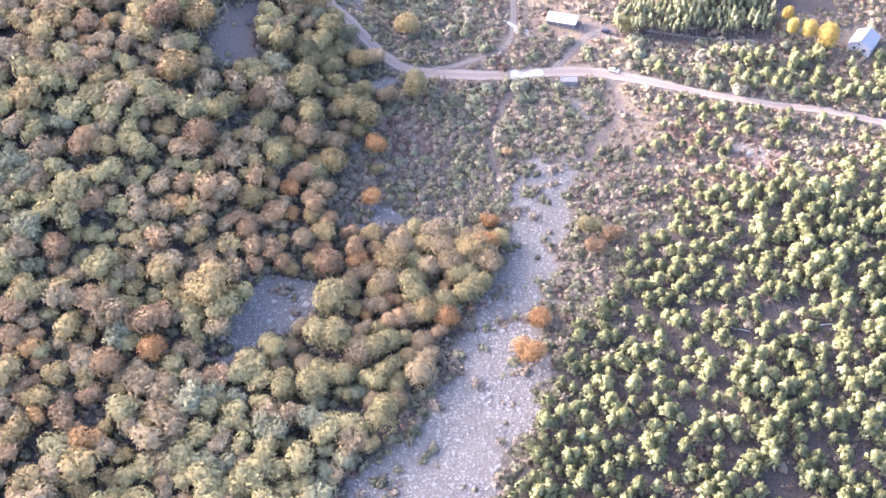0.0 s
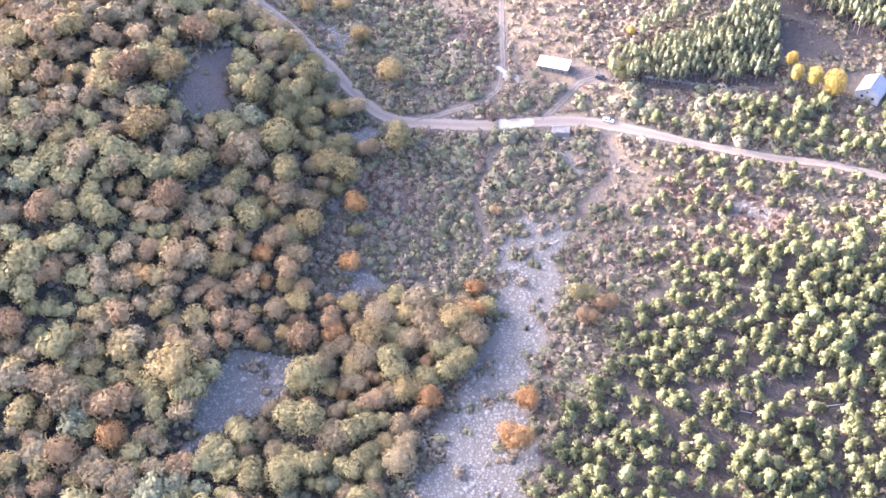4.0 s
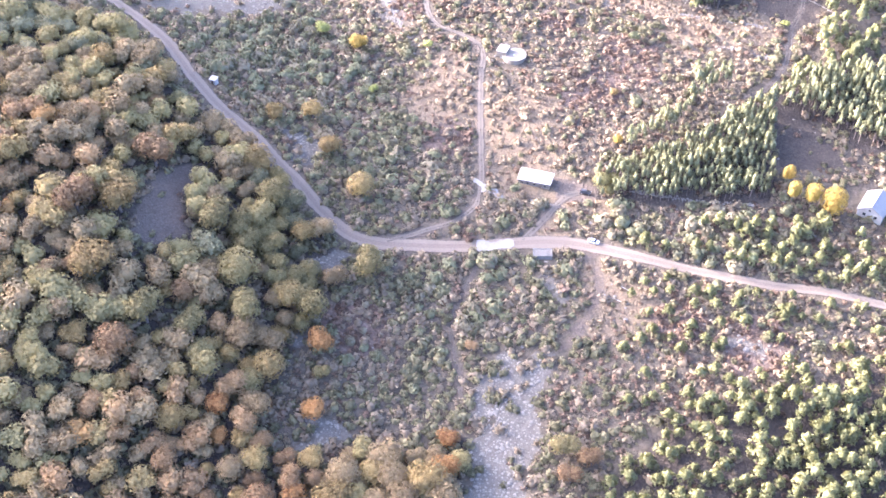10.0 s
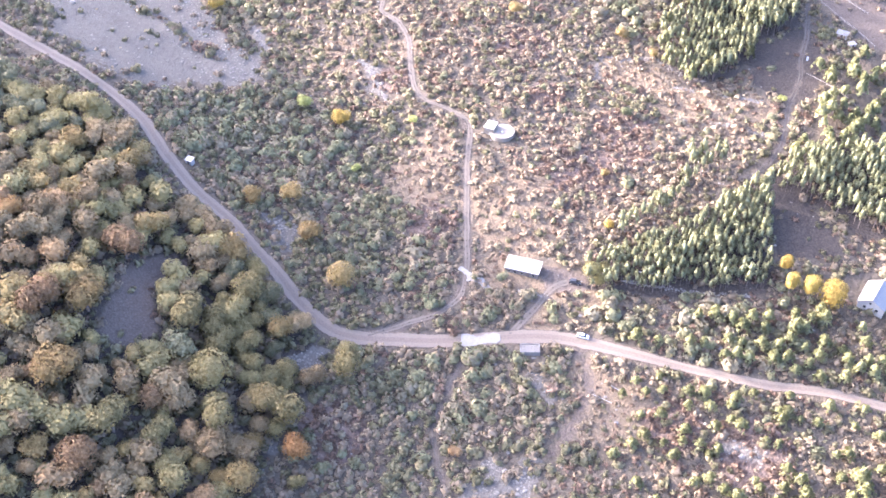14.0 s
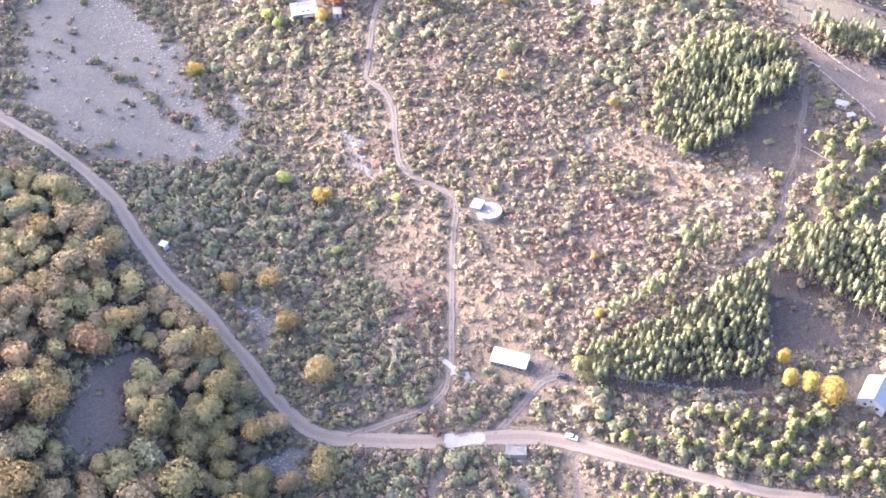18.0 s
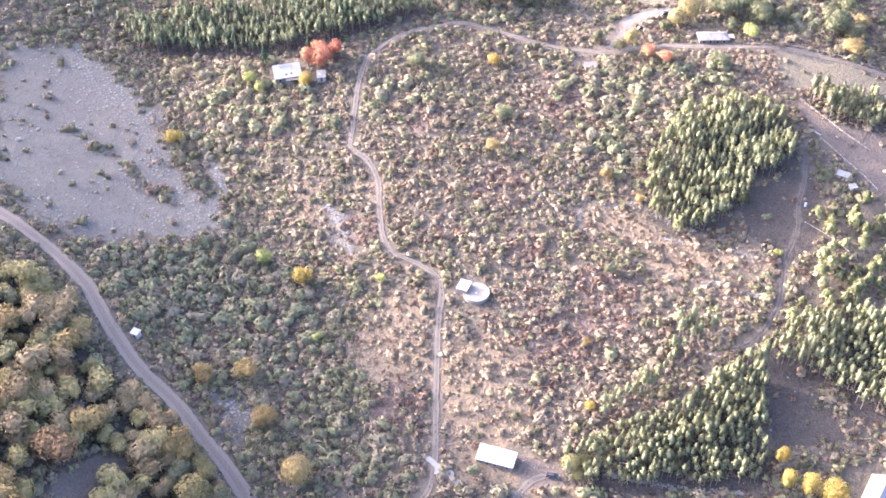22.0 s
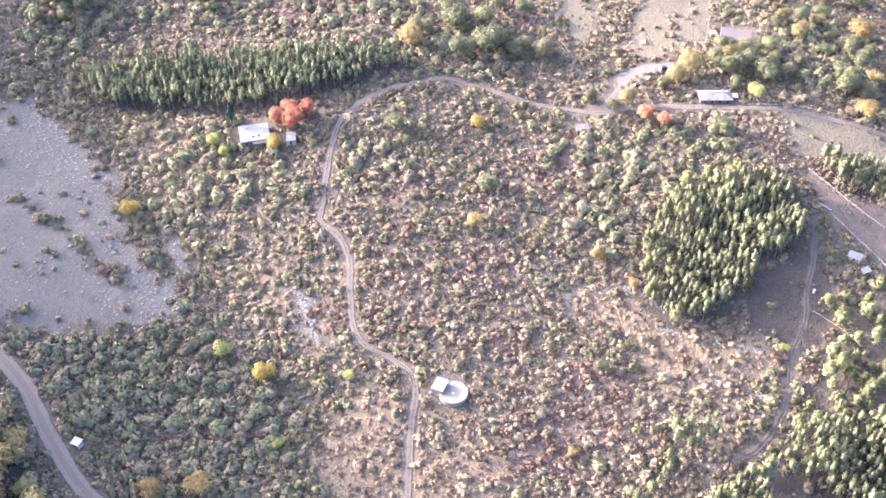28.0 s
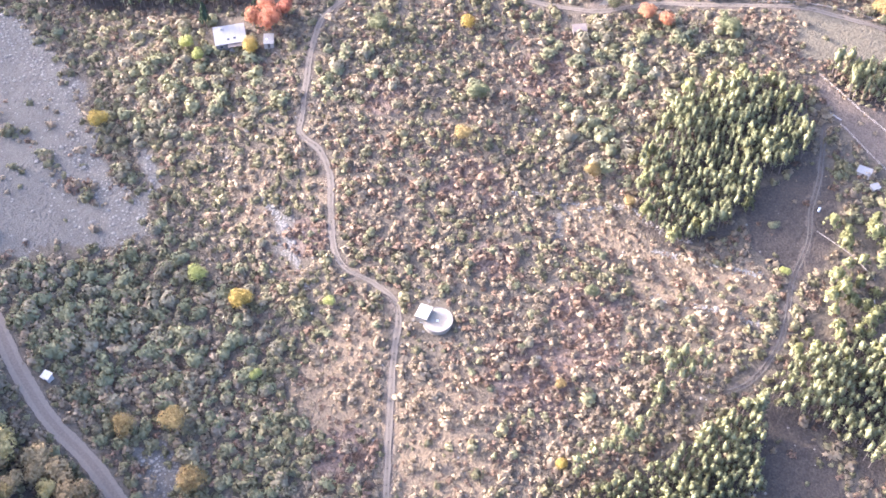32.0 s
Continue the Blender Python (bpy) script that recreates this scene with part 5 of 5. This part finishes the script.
def hip_house():
    l, w = 13.0, 6.2
    house = thing("house", "low house with a grey hipped tile roof along the lane", "house", pose(120.9, 237.6, gz(120.9, 237.6) - 1.3, 0, 0, 1))
    for x0, x1, y0, y1 in ((-l / 2, l / 2, -w / 2, -w / 2 + 0.25), (-l / 2, l / 2, w / 2 - 0.25, w / 2)):
        part("wall", box(x0, x1, y0, y1, -1.5, 2.55), SHADE_TONED_WALL, house)
    for x0, x1 in ((-l / 2, -l / 2 + 0.25), (l / 2 - 0.25, l / 2)):
        part("wall", box(x0, x1, -w / 2 + 0.253, w / 2 - 0.253, -1.5, 2.55), SHADE_TONED_WALL, house)
    e, r = (7.0, 3.7, 2.55), (3.6, 4.1)
    for corners in ([(-e[0], -e[1], e[2]), (e[0], -e[1], e[2]), (r[0], 0, r[1]), (-r[0], 0, r[1])], [(e[0], e[1], e[2]), (-e[0], e[1], e[2]), (-r[0], 0, r[1]), (r[0], 0, r[1])],
                    [(e[0], -e[1], e[2]), (e[0], e[1], e[2]), (r[0], 0, r[1])], [(-e[0], e[1], e[2]), (-e[0], -e[1], e[2]), (-r[0], 0, r[1])]):
        part("roof_plane", slab(corners, 0.12), GREY_ROOF, house)
    part("ridge_cap", box(-r[0], r[0], -0.12, 0.12, r[1] - 0.02, r[1] + 0.1), GREY_ROOF, house)
    part("chimney", box(2.4, 2.9, 0.6, 1.1, 3.2, 4.7), RENDERED, house)
    part("porch_roof", slab([(7.05, -1.2, 2.3), (9.6, -1.2, 2.2), (9.6, 1.8, 2.2), (7.05, 1.8, 2.3)], 0.1), WHITE_ROOF, house, "white porch roof")
    for y in (-1.0, 1.6):
        part("porch_post", box(9.3, 9.44, y - 0.07, y + 0.07, -0.9, 2.08), TIMBER, house)
    for x in (-4.6, -1.6, 1.6, 4.6):
        window(house, x, -w / 2, 0.8, 1.2, 1.2, "-y")
    part("door", box(-0.4, 0.6, -w / 2 - 0.07, -w / 2 - 0.002, -0.3, 1.9), DARK_WOOD, house)


def upper_house():
    l, w, front, back = 12.6, 7.6, 2.7, 3.6
    house = thing("house", "house with a faded pinkish roof and a white gable", "house", pose(137.7, 281.7, gz(137.7, 281.7), 0, 0, -14))
    walls(house, l, w, front, back, SHADE_TONED_WALL, ridge=(2.4, 4.3))
    roof_sheets(house, -6.6, 6.6, -4.2, front - 0.05, 2.39, 4.40, 6, PINK_ROOF, "roof_plane", 0.1)
    roof_sheets(house, -6.6, 6.6, 4.1, back - 0.1, 2.41, 4.40, 6, PINK_ROOF, "roof_plane", 0.1)
    part("barge_board", slab([(-6.9, -4.2, 2.75), (-6.62, -4.2, 2.75), (-6.62, 2.4, 4.5), (-6.9, 2.4, 4.5)], 0.12), WHITE_ROOF, house, "white barge board")
    part("chimney", box(-2.2, -1.6, 2.7, 3.3, 3.8, 5.4), RENDERED, house)
    part("veranda_floor", box(-5.0, 5.0, -5.8, -w / 2 - 0.003, -1.6, 0.0), CONCRETE, house)
    part("railing", box(-5.0, 5.0, -5.8, -5.7, 0.02, 0.95), DARK_WOOD, house, "dark wooden railing")
    for x in (-4.8, 0.0, 4.8):
        part("veranda_post", box(x - 0.08, x + 0.08, -5.66, -5.5, 0.0, 2.3), DARK_WOOD, house)
    for x in (-3.6, -0.6, 2.6):
        window(house, x, -w / 2, 0.7, 1.3, 1.3, "-y")
    shade = thing("garden_shelter", "small white-topped shelter beside the upper house", "shelter", pose(128.1, 285.5, gz(128.1, 285.5), 0, 0, 10))
    part("top", box(-1.6, 1.6, -1.2, 1.2, 1.9, 2.0), WHITE_ROOF, shade)
    for x in (-1.5, 1.5):
        for y in (-1.1, 1.1):
            part("post", box(x - 0.06, x + 0.06, y - 0.06, y + 0.06, -0.3, 1.9), TIMBER, shade)


def water_tank():
    tank = thing("water_tank", "round flat-topped concrete water tank with a taller box", "water tank", pose(10.8, 96.4, gz(10.8, 95.0) - 1.55))
    for name, r0, r1, z0, z1, mat, label in (("shell", 4.9, 4.9, -1.5, 2.75, TANK_TOP, ""), ("top_slab", 5.1, 5.0, 2.75, 3.0, TANK_TOP, "pale concrete cover slab")):
        bm = bmesh.new()
        bmesh.ops.create_cone(bm, cap_ends=True, segments=40, radius1=r0, radius2=r1, depth=z1 - z0, matrix=Matrix.Translation((0, 0, (z0 + z1) / 2)))
        part(name, bm, mat, tank, label)
    bm = bmesh.new()
    for i in range(40):
        a, b = 2 * math.pi * i / 40, 2 * math.pi * (i + 1) / 40
        q = [bm.verts.new((r * math.cos(g), r * math.sin(g), z)) for r, g, z in ((5.06, a, 3.0), (5.06, b, 3.0), (5.06, b, 3.12), (5.06, a, 3.12), (4.86, a, 3.12), (4.86, b, 3.12), (4.86, b, 3.0), (4.86, a, 3.0))]
        for k in ((0, 1, 2, 3), (3, 2, 5, 4), (4, 5, 6, 7)):
            bm.faces.new([q[j] for j in k])
    part("rim", bm, CONCRETE, tank)
    part("hatch", box(-0.4, 0.4, -0.9, -0.1, 3.0, 3.14), STEEL, tank, "steel inspection hatch")
    hut = part("valve_house", box(-2.0, 2.0, -2.6, 2.6, -1.5, 4.6, bevel=0.04), TANK_TOP, tank, "taller rendered box with a flat white roof")
    hut.matrix_basis = pose(-4.5, 2.0, 0, 0, 0, -22)
    part("roof", box(-2.15, 2.15, -2.75, 2.75, 4.603, 4.78, bevel=0.03), WHITE_ROOF, hut)
    part("door", box(-0.5, 0.5, -2.66, -2.603, 0.0, 2.0), STEEL, hut, "grey steel door")


def small_hut(name, label, x, y, l, w, h, turn, wall, top, category="hut"):
    hut = thing(name, label, category, pose(x, y, gz(x, y), 0, 0, turn))
    walls(hut, l, w, h - 0.25, h, wall, t=0.12, sunk=0.8)
    roof_sheets(hut, -l / 2 - 0.25, l / 2 + 0.25, -w / 2 - 0.3, h - 0.27, w / 2 + 0.3, h + 0.06, 2, top)
    part("door", box(-0.45, 0.45, -w / 2 - 0.05, -w / 2 - 0.002, 0.0, min(1.9, h - 0.4)), DARK_WOOD, hut)


barn()
gable_house()
villa()
hip_house()
upper_house()
water_tank()
small_hut("shed", "small brown shed with a faded pinkish roof in the scrub", 64.1, 220.4, 5.0, 3.5, 2.4, 8, DARK_WOOD, PINK_ROOF, "shed")
small_hut("kiosk", "small white-roofed hut beside the dirt road", -109.2, 69.7, 2.6, 2.2, 2.3, -25, RENDERED, WHITE_ROOF)
small_hut("shed", "low grey shed beside the bare yard", 161.1, 155.2, 4.6, 3.0, 1.9, -30, TIMBER, METAL_ROOF, "shed")
small_hut("shed", "small pale-roofed shed beside the bare yard", 163.8, 149.0, 3.0, 2.0, 1.6, 20, TIMBER, METAL_ROOF, "shed")


def rubble_platform():
    base = thing("stone_platform", "low walled platform filled with pale rubble beside the road", "platform", pose(17.0, -5.5, gz(17.0, -5.5), 0, 0, -2))
    for a in ((-3.4, 3.4, -2.0, -1.75), (-3.4, 3.4, 1.75, 2.0), (-3.4, -3.15, -1.747, 1.747), (3.15, 3.4, -1.747, 1.747)):
        part("wall", box(a[0], a[1], a[2], a[3], -1.2, 1.55, bevel=0.04), CONCRETE, base)
    part("fill", box(-3.14, 3.14, -1.74, 1.74, -1.0, 1.25), STONE_WARM, base)
    r = random.Random(4)
    for k in range(46):
        s = STONES[k % 6] * r.uniform(0.22, 0.42)
        me = mesh_from("rubble", s, np.arange(len(s)).reshape(-1, 3), STONE_WARM)
        q = part("rubble", me, None, base)
        q.matrix_basis = pose(r.uniform(-2.8, 2.8), r.uniform(-1.5, 1.5), 1.32, r.uniform(0, 30), 0, r.uniform(0, 360))


rubble_platform()


def ragged_pad(name, outline, material, label, lift=0.24):
    """A thin pad with a ragged edge that follows the land."""
    r = np.random.default_rng(len(outline))
    p = curve_through(outline + [outline[0]], 0.6)[:-1]
    p = p + r.normal(size=p.shape) * 0.16
    mid = p.mean(0)
    rings = [mid + (p - mid) * k for k in (1.04, 1.0, 0.66, 0.33)]
    v = np.vstack(rings + [mid[None]])
    n = len(p)
    z = ground_z(v[:, 0], v[:, 1]) + lift
    z[:n] -= 0.45
    f = []
    for k in range(3):
        a = k * n + np.arange(n)
        b = k * n + (np.arange(n) + 1) % n
        f.append(np.stack([a, b, b + n, a + n], 1))
    a = 3 * n + np.arange(n)
    b = 3 * n + (np.arange(n) + 1) % n
    f.append(np.stack([a, b, np.full(n, 4 * n), np.full(n, 4 * n)], 1)[:, [0, 1, 2, 2]])
    faces = np.vstack(f)
    bm = bmesh.new()
    vs = [bm.verts.new((*v[i], z[i])) for i in range(len(v))]
    for q in faces:
        corner = list(dict.fromkeys(int(i) for i in q))
        bm.faces.new([vs[i] for i in corner])
    bmesh.ops.recalc_face_normals(bm, faces=bm.faces)
    me = bpy.data.meshes.new(name)
    bm.to_mesh(me)
    bm.free()
    me.materials.append(material)
    tagged(new(name, me), label, "pavement", kind="structure")


PALE_GRAVEL = plain("pale_gravel", (0.095, 0.078, 0.058), (0.135, 0.113, 0.087), 0.9, 0.95, 0.0, 0.4, (0.130, 0.110, 0.084), 0.25)
BRIGHT_CONCRETE = plain("bright_concrete", (0.165, 0.146, 0.120), (0.225, 0.203, 0.172), 1.4, 0.85, 0.0, 0.3, (0.210, 0.192, 0.165), 0.5)
ragged_pad("pavement_ford", [(-6.4, 1.6), (-3.0, 1.4), (-1.6, 0.6), (1.0, 0.7), (1.8, 1.3), (6.4, 1.5), (6.5, -1.9), (2.0, -2.2), (0.0, -2.8), (-6.4, -3.2)], BRIGHT_CONCRETE, "bright concrete ford across the dirt road", 0.34)
ragged_pad("pavement_culvert", [(-8.2, 30.6), (-6.0, 30.2), (-3.6, 28.2), (-1.2, 26.0), (1.4, 25.2), (3.0, 22.8), (5.0, 19.8), (2.6, 20.4), (0.2, 23.0), (-2.8, 24.2), (-4.2, 24.0), (-4.6, 26.6), (-6.6, 28.6)], BRIGHT_CONCRETE, "pale gravel spill beside the track", 0.24)
ragged_pad("pavement_drive_head", [(73, 234.5), (78, 242), (82, 249), (83, 257), (92.8, 261.5), (104, 263), (112, 264.5), (104, 257.5), (92, 251), (84, 241), (77, 234.5)], PALE_GRAVEL, "pale gravel turning place", 0.16)


# ---- vehicles ----
def car(label, x, y, turn, paint, lift=0.0, estate=False):
    ob = thing("car", label, "car", pose(x, y, gz(x, y) + lift, 0, 0, turn))
    l, w = 4.3, 1.72
    bm = bmesh.new()
    side = [(-2.12, 0.32), (-2.14, 0.75), (-2.0, 0.90), (-1.1, 0.95), (0.9, 0.95), (1.95, 0.82), (2.13, 0.62), (2.12, 0.32)]
    rings = []
    for k, yy in ((0.94, -w / 2), (1.0, -w / 2 + 0.10), (1.0, w / 2 - 0.10), (0.94, w / 2)):
        rings.append([bm.verts.new((px * (0.98 if k < 1 else 1), yy, 0.32 + (pz - 0.32) * k)) for px, pz in side])
    for a, b in zip(rings, rings[1:]):
        for i in range(len(side)):
            j = (i + 1) % len(side)
            bm.faces.new((a[i], a[j], b[j], b[i]))
    bm.faces.new(rings[0]), bm.faces.new(rings[-1][::-1])
    bmesh.ops.recalc_face_normals(bm, faces=bm.faces)
    part("body", bm, paint, ob)
    back = -1.95 if estate else -1.55
    lower = [(back, -0.76, 0.93), (1.15, -0.76, 0.93), (1.15, 0.76, 0.93), (back, 0.76, 0.93)]
    upper = [(back + 0.45, -0.60, 1.40), (0.35, -0.60, 1.40), (0.35, 0.60, 1.40), (back + 0.45, 0.60, 1.40)]
    bm = bmesh.new()
    a, b = [bm.verts.new(c) for c in lower], [bm.verts.new(c) for c in upper]
    for i in range(4):
        bm.faces.new((a[i], a[(i + 1) % 4], b[(i + 1) % 4], b[i]))
    bm.faces.new(b)
    bmesh.ops.recalc_face_normals(bm, faces=bm.faces)
    part("window_band", bm, GLASS, ob, "dark car windows")
    part("car_roof", box(back + 0.40, 0.42, -0.62, 0.62, 1.403, 1.46, bevel=0.02), paint, ob)
    for sx in (-1.32, 1.32):
        for sy in (-0.80, 0.80):
            wheel = thing("wheel", "", "", pose(sx, sy, 0.31, 90, 0, 0))
            wheel.parent = ob
            bm = bmesh.new()
            bmesh.ops.create_cone(bm, cap_ends=True, segments=16, radius1=0.31, radius2=0.31, depth=0.2)
            part("tyre", bm, RUBBER, wheel)
            bm = bmesh.new()
            bmesh.ops.create_cone(bm, cap_ends=True, segments=12, radius1=0.19, radius2=0.19, depth=0.22)
            part("rim", bm, STEEL, wheel)
    for sy in (-0.62, 0.62):
        part("headlight", box(2.02, 2.15, sy - 0.17, sy + 0.17, 0.58, 0.72), LAMP_GLASS, ob)
        part("tail_light", box(-2.16, -2.08, sy - 0.14, sy + 0.14, 0.66, 0.82), RED_GLASS, ob)


car("white car parked on the dirt road", 35.6, -0.6, -21, WHITE_PAINT, 0.22)
car("dark car parked at the end of the barn lane", 34.6, 22.6, -15, DARK_PAINT, 0.0, True)
car("dark car parked on the gravel turning place", 102.4, 258.4, 25, DARK_PAINT, 0.2, True)
car("dark car parked beside the gravel drive", 89.6, 247.2, 20, DARK_PAINT, 0.0)


# ---- fences, walls, logs ----
def fence(label, line, height=1.1, step=2.4):
    p = curve_through(line, step)
    root = thing("fence", label, "fence", pose(p[0][0], p[0][1], gz(*p[0])), "")
    z = ground_z(p[:, 0], p[:, 1])
    o = np.array([p[0][0], p[0][1], z[0]])
    post = bmesh.new()
    add_box(post, -0.06, 0.06, -0.06, 0.06, -0.3, height, 0.01)
    me = bpy.data.meshes.new("post")
    post.to_mesh(me)
    post.free()
    me.materials.append(TIMBER)
    for q, zz in zip(p, z):
        part("post", me, None, root).matrix_basis = pose(q[0] - o[0], q[1] - o[1], zz - o[2])
    for i in range(len(p) - 1):
        d = np.array([*(p[i + 1] - p[i]), z[i + 1] - z[i]])
        n = float(np.linalg.norm(d))
        for h in (height - 0.15, height * 0.45):
            rail = part("rail", box(0, n, -0.03, 0.03, -0.05, 0.05, bevel=0.0), TIMBER, root)
            rail.matrix_basis = Matrix.Translation((p[i][0] - o[0], p[i][1] - o[1], z[i] - o[2] + h)) @ Vector(d).to_track_quat("X", "Z").to_matrix().to_4x4()


fence("weathered rail fence beside the bare yard", [(152, 197), (155.9, 192.5), (162.2, 184.6), (165.6, 180.2), (176, 170)])
fence("weathered rail fence along the yard's lower side", [(156, 175), (159.8, 170.4), (168.7, 157.7), (174, 149)])
fence("weathered rail fence beside the east track", [(140.5, 131), (145.8, 126.8), (151.8, 121.0), (157, 113)], 0.8)
fence("weathered rail fence beside the upper house", [(129.7, 301.2), (126, 287), (122.0, 271.3)])
fence("weathered rail fence behind the upper house", [(154.6, 304.9), (151.5, 294), (148.7, 282.3)])
fence("weathered rail fence along the hay field", [(134, 233), (149.6, 232.6), (171.5, 228.2), (190.7, 221.0)], 0.9)


def log(x, y, turn, length, r, label="pale fallen log lying on the ground"):
    bm = bmesh.new()
    bmesh.ops.create_cone(bm, cap_ends=True, segments=9, radius1=r, radius2=r * 0.7, depth=length, matrix=Matrix.Rotation(radians(90), 4, "Y"))
    rr = random.Random(int(x * 7 + y))
    for v in bm.verts:
        v.co += Vector((0, rr.uniform(-0.03, 0.03), rr.uniform(-0.03, 0.03)))
    me = bpy.data.meshes.new("log")
    bm.to_mesh(me)
    bm.free()
    me.materials.append(BARK_PALE)
    a, b = radians(turn), length / 2
    z0, z1 = gz(x - b * math.cos(a), y - b * math.sin(a)), gz(x + b * math.cos(a), y + b * math.sin(a))
    ob = new("log", me)
    ob.matrix_basis = Matrix.Translation((x, y, (z0 + z1) / 2 + r * 0.8)) @ pose(0, 0, 0, 0, -math.degrees(math.atan2(z1 - z0, length)), turn)
    tagged(ob, label, "log", "fallen logs")


for x, y, turn, length, r in ((-33, -107, 5, 6, 0.2), (61, 27, -12, 8, 0.2), (70, 25, -8, 7, 0.18), (155.4, 104, 80, 5, 0.25), (154.8, 178.7, -40, 5, 0.3), (78, -118, 20, 6, 0.18), (64, -131, -15, 7, 0.18), (94, -128, 10, 6, 0.16), (16, -64, 70, 4, 0.15), (40, -25, -30, 7, 0.14), (46, -22, -35, 6, 0.12)):
    log(x, y, turn, length, r)


def dry_wall(lines):
    """Loose rows of field stones along the old terraces."""
    rows = []
    for line in lines:
        p = curve_through(line, 0.55)
        for k in range(3):
            q = p + rng.normal(size=p.shape) * 0.55
            rows.append(np.stack([q[:, 0], q[:, 1], rng.uniform(0.22, 0.55, len(q)), np.zeros(len(q))], 1))
    scatter("field_stones", STONES, np.vstack(rows), STONE_DULL, "rows of pale field stones along old terraces", "stones", corners=3)


dry_wall([[(62, 141), (76, 141), (86, 133), (97, 127)], [(30, 146), (44, 147), (62, 142)], [(84, 124), (100, 120), (120, 114)], [(82, 106), (100, 102), (118, 96)], [(-52, 146), (-44, 135), (-37, 118), (-33, 109)], [(14, 19), (24, 17)], [(52, 24), (74, 19), (98, 17)]])


def garden():
    for k, (x, y, l, turn) in enumerate(((77, 215.5, 6, 5), (82, 211.5, 6, 8), (85, 216, 5, 80), (84.6, 210, 4, 84))):
        bed = thing("garden_bed", "raised vegetable bed with a pale timber frame", "garden bed", pose(x, y, gz(x, y), 0, 0, turn), "garden beds")
        for a in ((-l / 2, l / 2, -0.6, -0.52), (-l / 2, l / 2, 0.52, 0.6), (-l / 2, -l / 2 + 0.08, -0.517, 0.517), (l / 2 - 0.08, l / 2, -0.517, 0.517)):
            part("board", box(a[0], a[1], a[2], a[3], -0.6, 0.35, bevel=0.01), BARK_PALE, bed)
        part("soil", box(-l / 2 + 0.083, l / 2 - 0.083, -0.515, 0.515, -0.5, 0.25), DARK_WOOD, bed)
    drum = thing("drum", "small white drum beside the east track", "drum", pose(142.6, 139.6, gz(142.6, 139.6)))
    bm = bmesh.new()
    bmesh.ops.create_cone(bm, cap_ends=True, segments=16, radius1=0.45, radius2=0.45, depth=1.5, matrix=Matrix.Translation((0, 0, 0.72)))
    part("drum_body", bm, WHITE_PAINT, drum)
    bm = bmesh.new()
    bmesh.ops.create_cone(bm, cap_ends=True, segments=16, radius1=0.48, radius2=0.48, depth=0.08, matrix=Matrix.Translation((0, 0, 1.46)))
    part("lid", bm, STEEL, drum)


garden()
